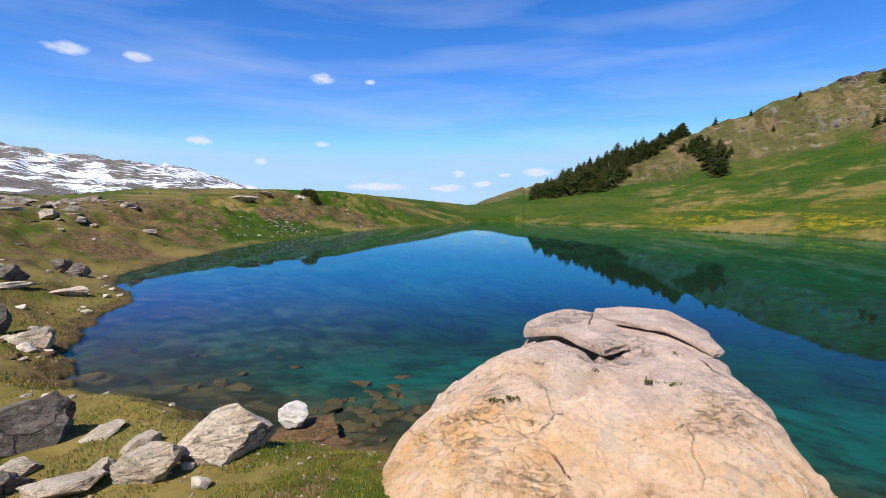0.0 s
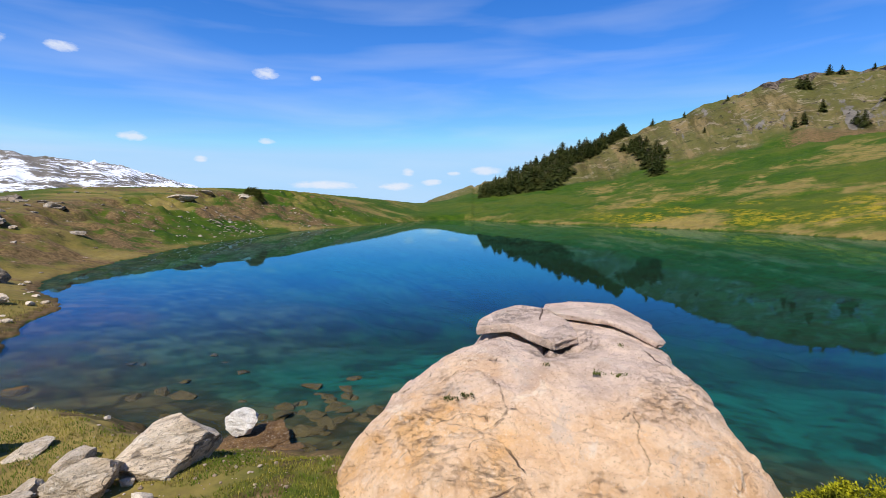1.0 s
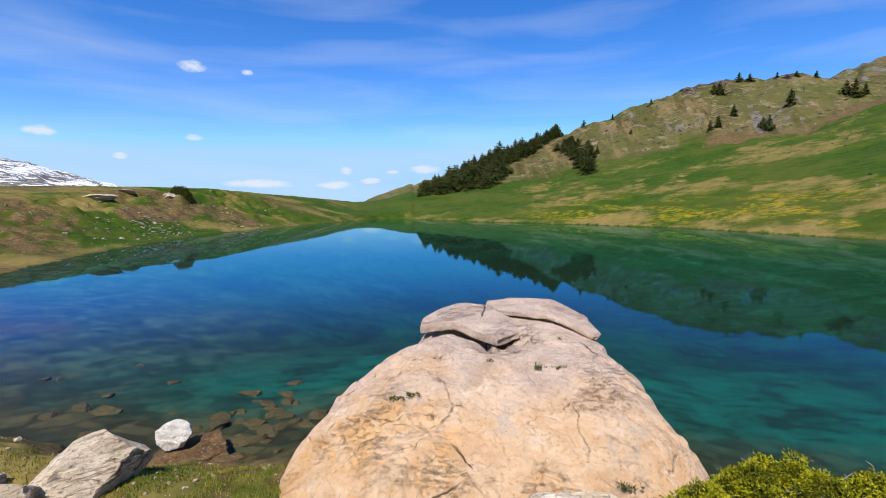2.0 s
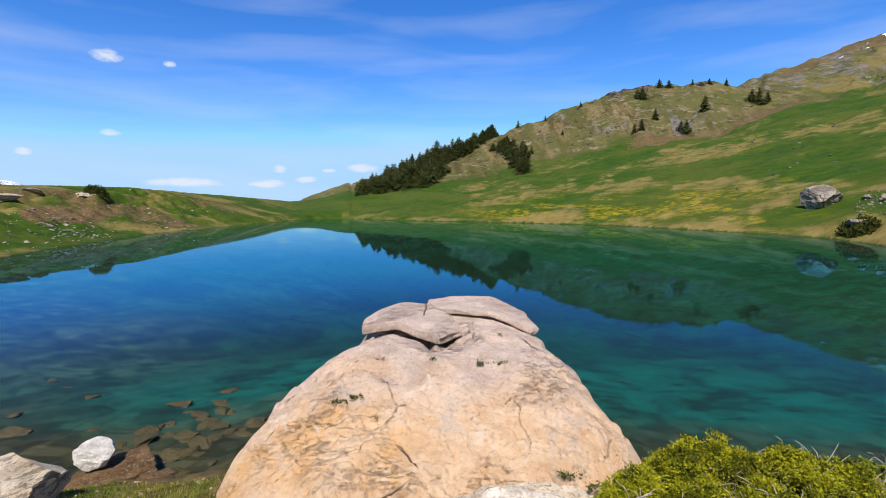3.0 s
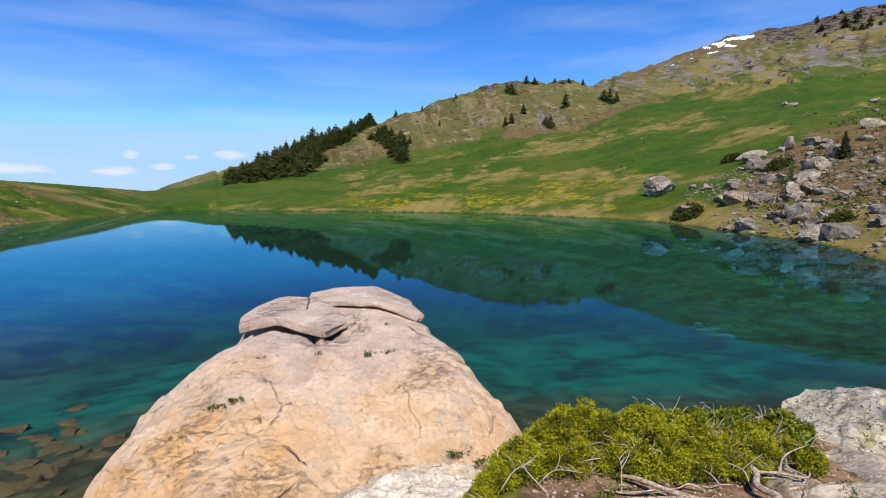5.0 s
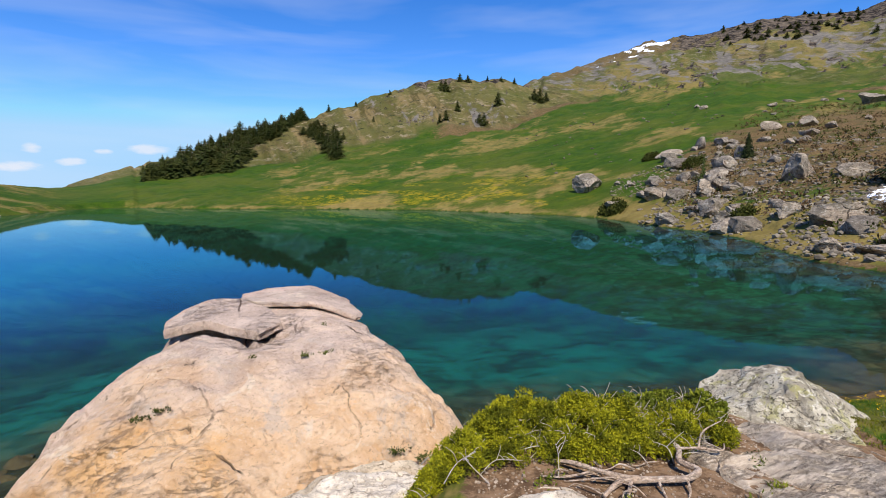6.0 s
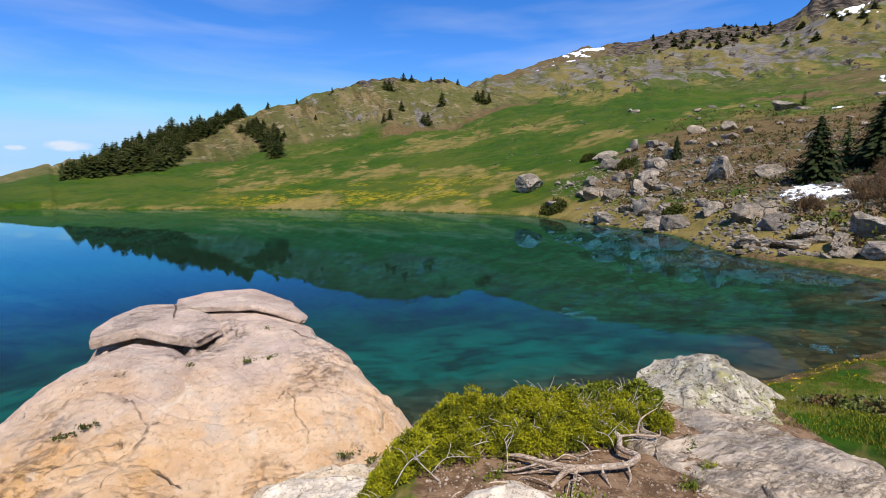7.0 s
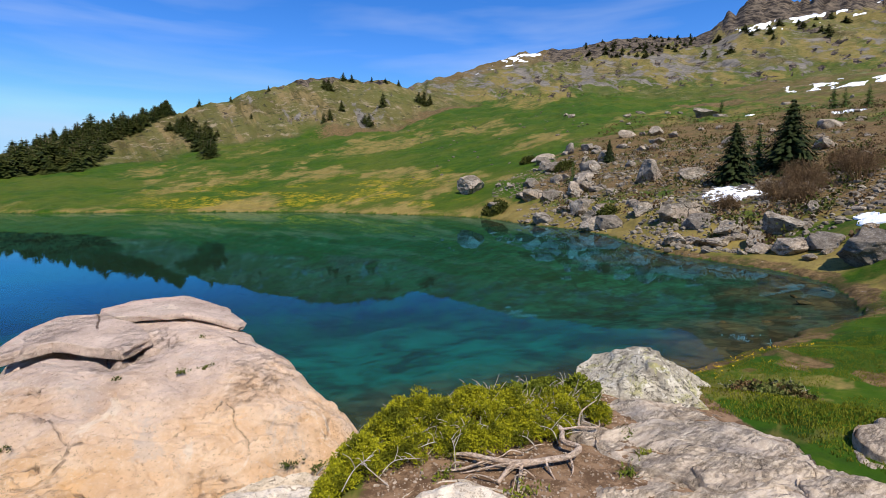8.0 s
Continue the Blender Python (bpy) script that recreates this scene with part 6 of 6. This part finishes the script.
def blades(name, spots, n, h, w, seed, mat, label):
    r = np.random.RandomState(seed)
    pts = []
    for (cx, cy, rx, ry, share) in spots:
        k = int(n * share)
        a, q = r.uniform(0, 6.283, k), np.sqrt(r.uniform(0, 1, k))
        pts.append(np.stack([cx + rx * q * np.cos(a), cy + ry * q * np.sin(a)], 1))
    P = np.concatenate(pts)
    z = ground_z(P[:, 0], P[:, 1])
    keep = (z > 0.06) & (fbm(P[:, 0] * 1.6, P[:, 1] * 1.6, 4, seed) > -0.25) & (shore_distance(P[:, 0], P[:, 1]) > 0.1)
    P, z = P[keep], z[keep]
    B = np.column_stack([P, z])
    k = len(B)
    a = r.uniform(0, 6.283, k)
    side = np.stack([np.cos(a), np.sin(a), np.zeros(k)], 1) * (w * r.uniform(0.6, 1.4, k))[:, None]
    H = h * r.uniform(0.4, 1.3, k)
    lean = r.normal(0, 0.4, (k, 2)) * H[:, None]
    mid = B + np.column_stack([lean * 0.35, H * 0.6])
    tip = B + np.column_stack([lean, H])
    V = np.stack([B - side, B + side, mid + side * 0.7, mid - side * 0.7, tip], 1).reshape(-1, 3)
    i = np.arange(k) * 5
    F = np.stack([i, i + 1, i + 2, i + 3], 1).tolist() + np.stack([i + 3, i + 2, i + 4], 1).tolist()
    me = bpy.data.meshes.new(name)
    me.from_pydata(V.tolist(), [], F)
    me.materials.append(mat)
    return tagged(new(name, me), label, "grass", kind="stuff")


blades("grass", [(-4.2, 3.6, 2.2, 1.2, 0.34), (-2.4, 3.2, 1.6, 1.2, 0.26), (-7.0, 3.0, 2.6, 1.8, 0.25), (-0.6, 2.6, 1.2, 0.6, 0.15)], 42000, 0.032, 0.003, 3, leaf_material("bank_blades", (0.14, 0.15, 0.012), (0.32, 0.25, 0.05), (0.08, 0.125, 0.008)), "short green spring turf on the near bank")
blades("grass", [(7.6, 3.0, 3.0, 1.6, 0.5), (5.2, 2.2, 1.8, 1.3, 0.35), (12.5, 4.2, 4.0, 2.6, 0.2), (4.6, 1.7, 1.0, 0.8, 0.1), (5.0, 1.2, 1.6, 0.9, 0.2)], 76000, 0.022, 0.003, 4, M_GRASS, "short green turf beside the bedrock")
blades("grass", [(-10.5, 5.0, 3.0, 1.8, 0.5), (-14.5, 8.0, 3.0, 2.5, 0.5)], 16000, 0.06, 0.006, 6, leaf_material("dry_blades", (0.2, 0.17, 0.035), (0.34, 0.23, 0.07), (0.13, 0.125, 0.02)), "dry yellowish turf along the shore")


def gravel(name, spots, n, lo, hi, seed, mat, label):
    r = np.random.RandomState(seed)
    bm = bmesh.new()
    bmesh.ops.create_icosphere(bm, subdivisions=1, radius=1.0)
    oct_v = np.array([tuple(v.co) for v in bm.verts]) * np.array((1, 0.8, 0.6))
    oct_f = np.array([[v.index for v in f.verts] for f in bm.faces])
    bm.free()
    P = []
    for (cx, cy, rx, ry, share) in spots:
        k = int(n * share)
        a, q = r.uniform(0, 6.283, k), np.sqrt(r.uniform(0, 1, k))
        P.append(np.stack([cx + rx * q * np.cos(a), cy + ry * q * np.sin(a)], 1))
    P = np.concatenate(P)
    z = ground_z(P[:, 0], P[:, 1])
    P, z = P[z > 0.05], z[z > 0.05]
    S = lo + (hi - lo) * r.uniform(0, 1, len(P)) ** 3
    a = r.uniform(0, 6.283, len(P))
    J = oct_v[None] * r.uniform(0.65, 1.25, (len(P), len(oct_v), 3)) * S[:, None, None]
    X = J[..., 0] * np.cos(a)[:, None] - J[..., 1] * np.sin(a)[:, None] + P[:, 0, None]
    Y = J[..., 0] * np.sin(a)[:, None] + J[..., 1] * np.cos(a)[:, None] + P[:, 1, None]
    Z = J[..., 2] + z[:, None] + S[:, None] * 0.2
    V = np.stack([X, Y, Z], -1).reshape(-1, 3)
    F = (oct_f[None] + (np.arange(len(P)) * len(oct_v))[:, None, None]).reshape(-1, 3)
    me = bpy.data.meshes.new(name)
    me.from_pydata(V.tolist(), [], F.tolist())
    me.materials.append(mat)
    return tagged(new(name, me), label, "gravel", kind="stuff")


M_GRIT = leaf_material("grit", (0.2, 0.14, 0.09), (0.46, 0.37, 0.28), (0.26, 0.19, 0.13))
gravel("gravel", [(2.0, 2.1, 1.2, 0.7, 1.0)], 3500, 0.003, 0.014, 11, M_GRIT, "fine pale grit on bare brown soil")
gravel("gravel", [(-3.6, 3.6, 1.6, 1.2, 0.3), (-6, 3.5, 3, 1.6, 0.4), (-13, 6.5, 4, 2.5, 0.3)], 900, 0.008, 0.03, 12, M_GRIT, "pale pebbles scattered on the bank")
gravel("gravel", [(-33, 36, 9, 8, 0.3), (-40, 50, 10, 12, 0.45), (-37, 68, 10, 12, 0.25)], 800, 0.03, 0.13, 15, leaf_material("hill_stones", (0.22, 0.175, 0.12), (0.42, 0.36, 0.27), (0.27, 0.21, 0.14), 0.6), "small pale stones strewn over the grassy hill")
gravel("rubble", [(28, 14, 9, 6, 0.35), (34, 26, 10, 10, 0.3), (42, 42, 9, 9, 0.2), (52, 30, 14, 12, 0.15)], 6500, 0.05, 0.24, 13, leaf_material("rubble", (0.10, 0.08, 0.056), (0.30, 0.25, 0.185), (0.17, 0.135, 0.098), 0.6), "small rubble between the boulders on the slope")

# moss and grass tufts in the boulder's cracks
M_MOSS = leaf_material("moss", (0.06, 0.075, 0.012), (0.13, 0.13, 0.03), (0.05, 0.06, 0.01))
for x, y, s in ((-0.37, 5.02, 0.05), (0.1, 4.95, 0.045), (0.33, 4.95, 0.055), (0.32, 5.62, 0.05), (-1.22, 4.42, 0.07), (-1.1, 4.46, 0.06), (0.75, 3.72, 0.06), (0.95, 3.66, 0.06)):
    r = random.Random(int(x * 100))
    z = float(boulder_top(np.array([x]), np.array([y]))[0])
    a = [((x + r.gauss(0, s * 0.6), y + r.gauss(0, s * 0.3), z + 0.01), (0, 0, 1)) for _ in range(14)]
    ob = leaf_cloud("moss_tuft", M_MOSS, a, 0.02, 0.006, 9, int(1000 + x * 50))
    tagged(ob, "small green tuft growing in a boulder crack", "tuft", "tufts on the boulder", kind="stuff")
for x, y, s in ((1.55, 1.9, 0.05), (2.15, 1.72, 0.04), (2.55, 2.05, 0.05), (1.25, 2.25, 0.05), (2.4, 1.8, 0.03)):
    r = random.Random(int(x * 100))
    z = gz(x, y)
    a = [((x + r.gauss(0, s), y + r.gauss(0, s * 0.6), z + 0.005), (0, 0, 1)) for _ in range(16)]
    tagged(leaf_cloud("plant_tuft", M_LEAFY, a, 0.03, 0.005, 7, int(2000 + x * 50)), "tiny green plant on the bare soil", "tuft", "tufts on the soil", kind="stuff")
rf = random.Random(77)
heads = [((x, y, gz(x, y) + 0.05), (0, 0, 1)) for x, y in ((rf.uniform(6.2, 9.5), rf.gauss(3.95, 0.22)) for _ in range(70)) if gz(x, y) > 0.1]
tagged(leaf_cloud("flower", plain("yellow_petals", (0.7, 0.42, 0.01), (0.8, 0.55, 0.02)), heads, 0.013, 0.009, 5, 78, None, True), "small yellow flowers in the shore turf", "flower", kind="stuff")
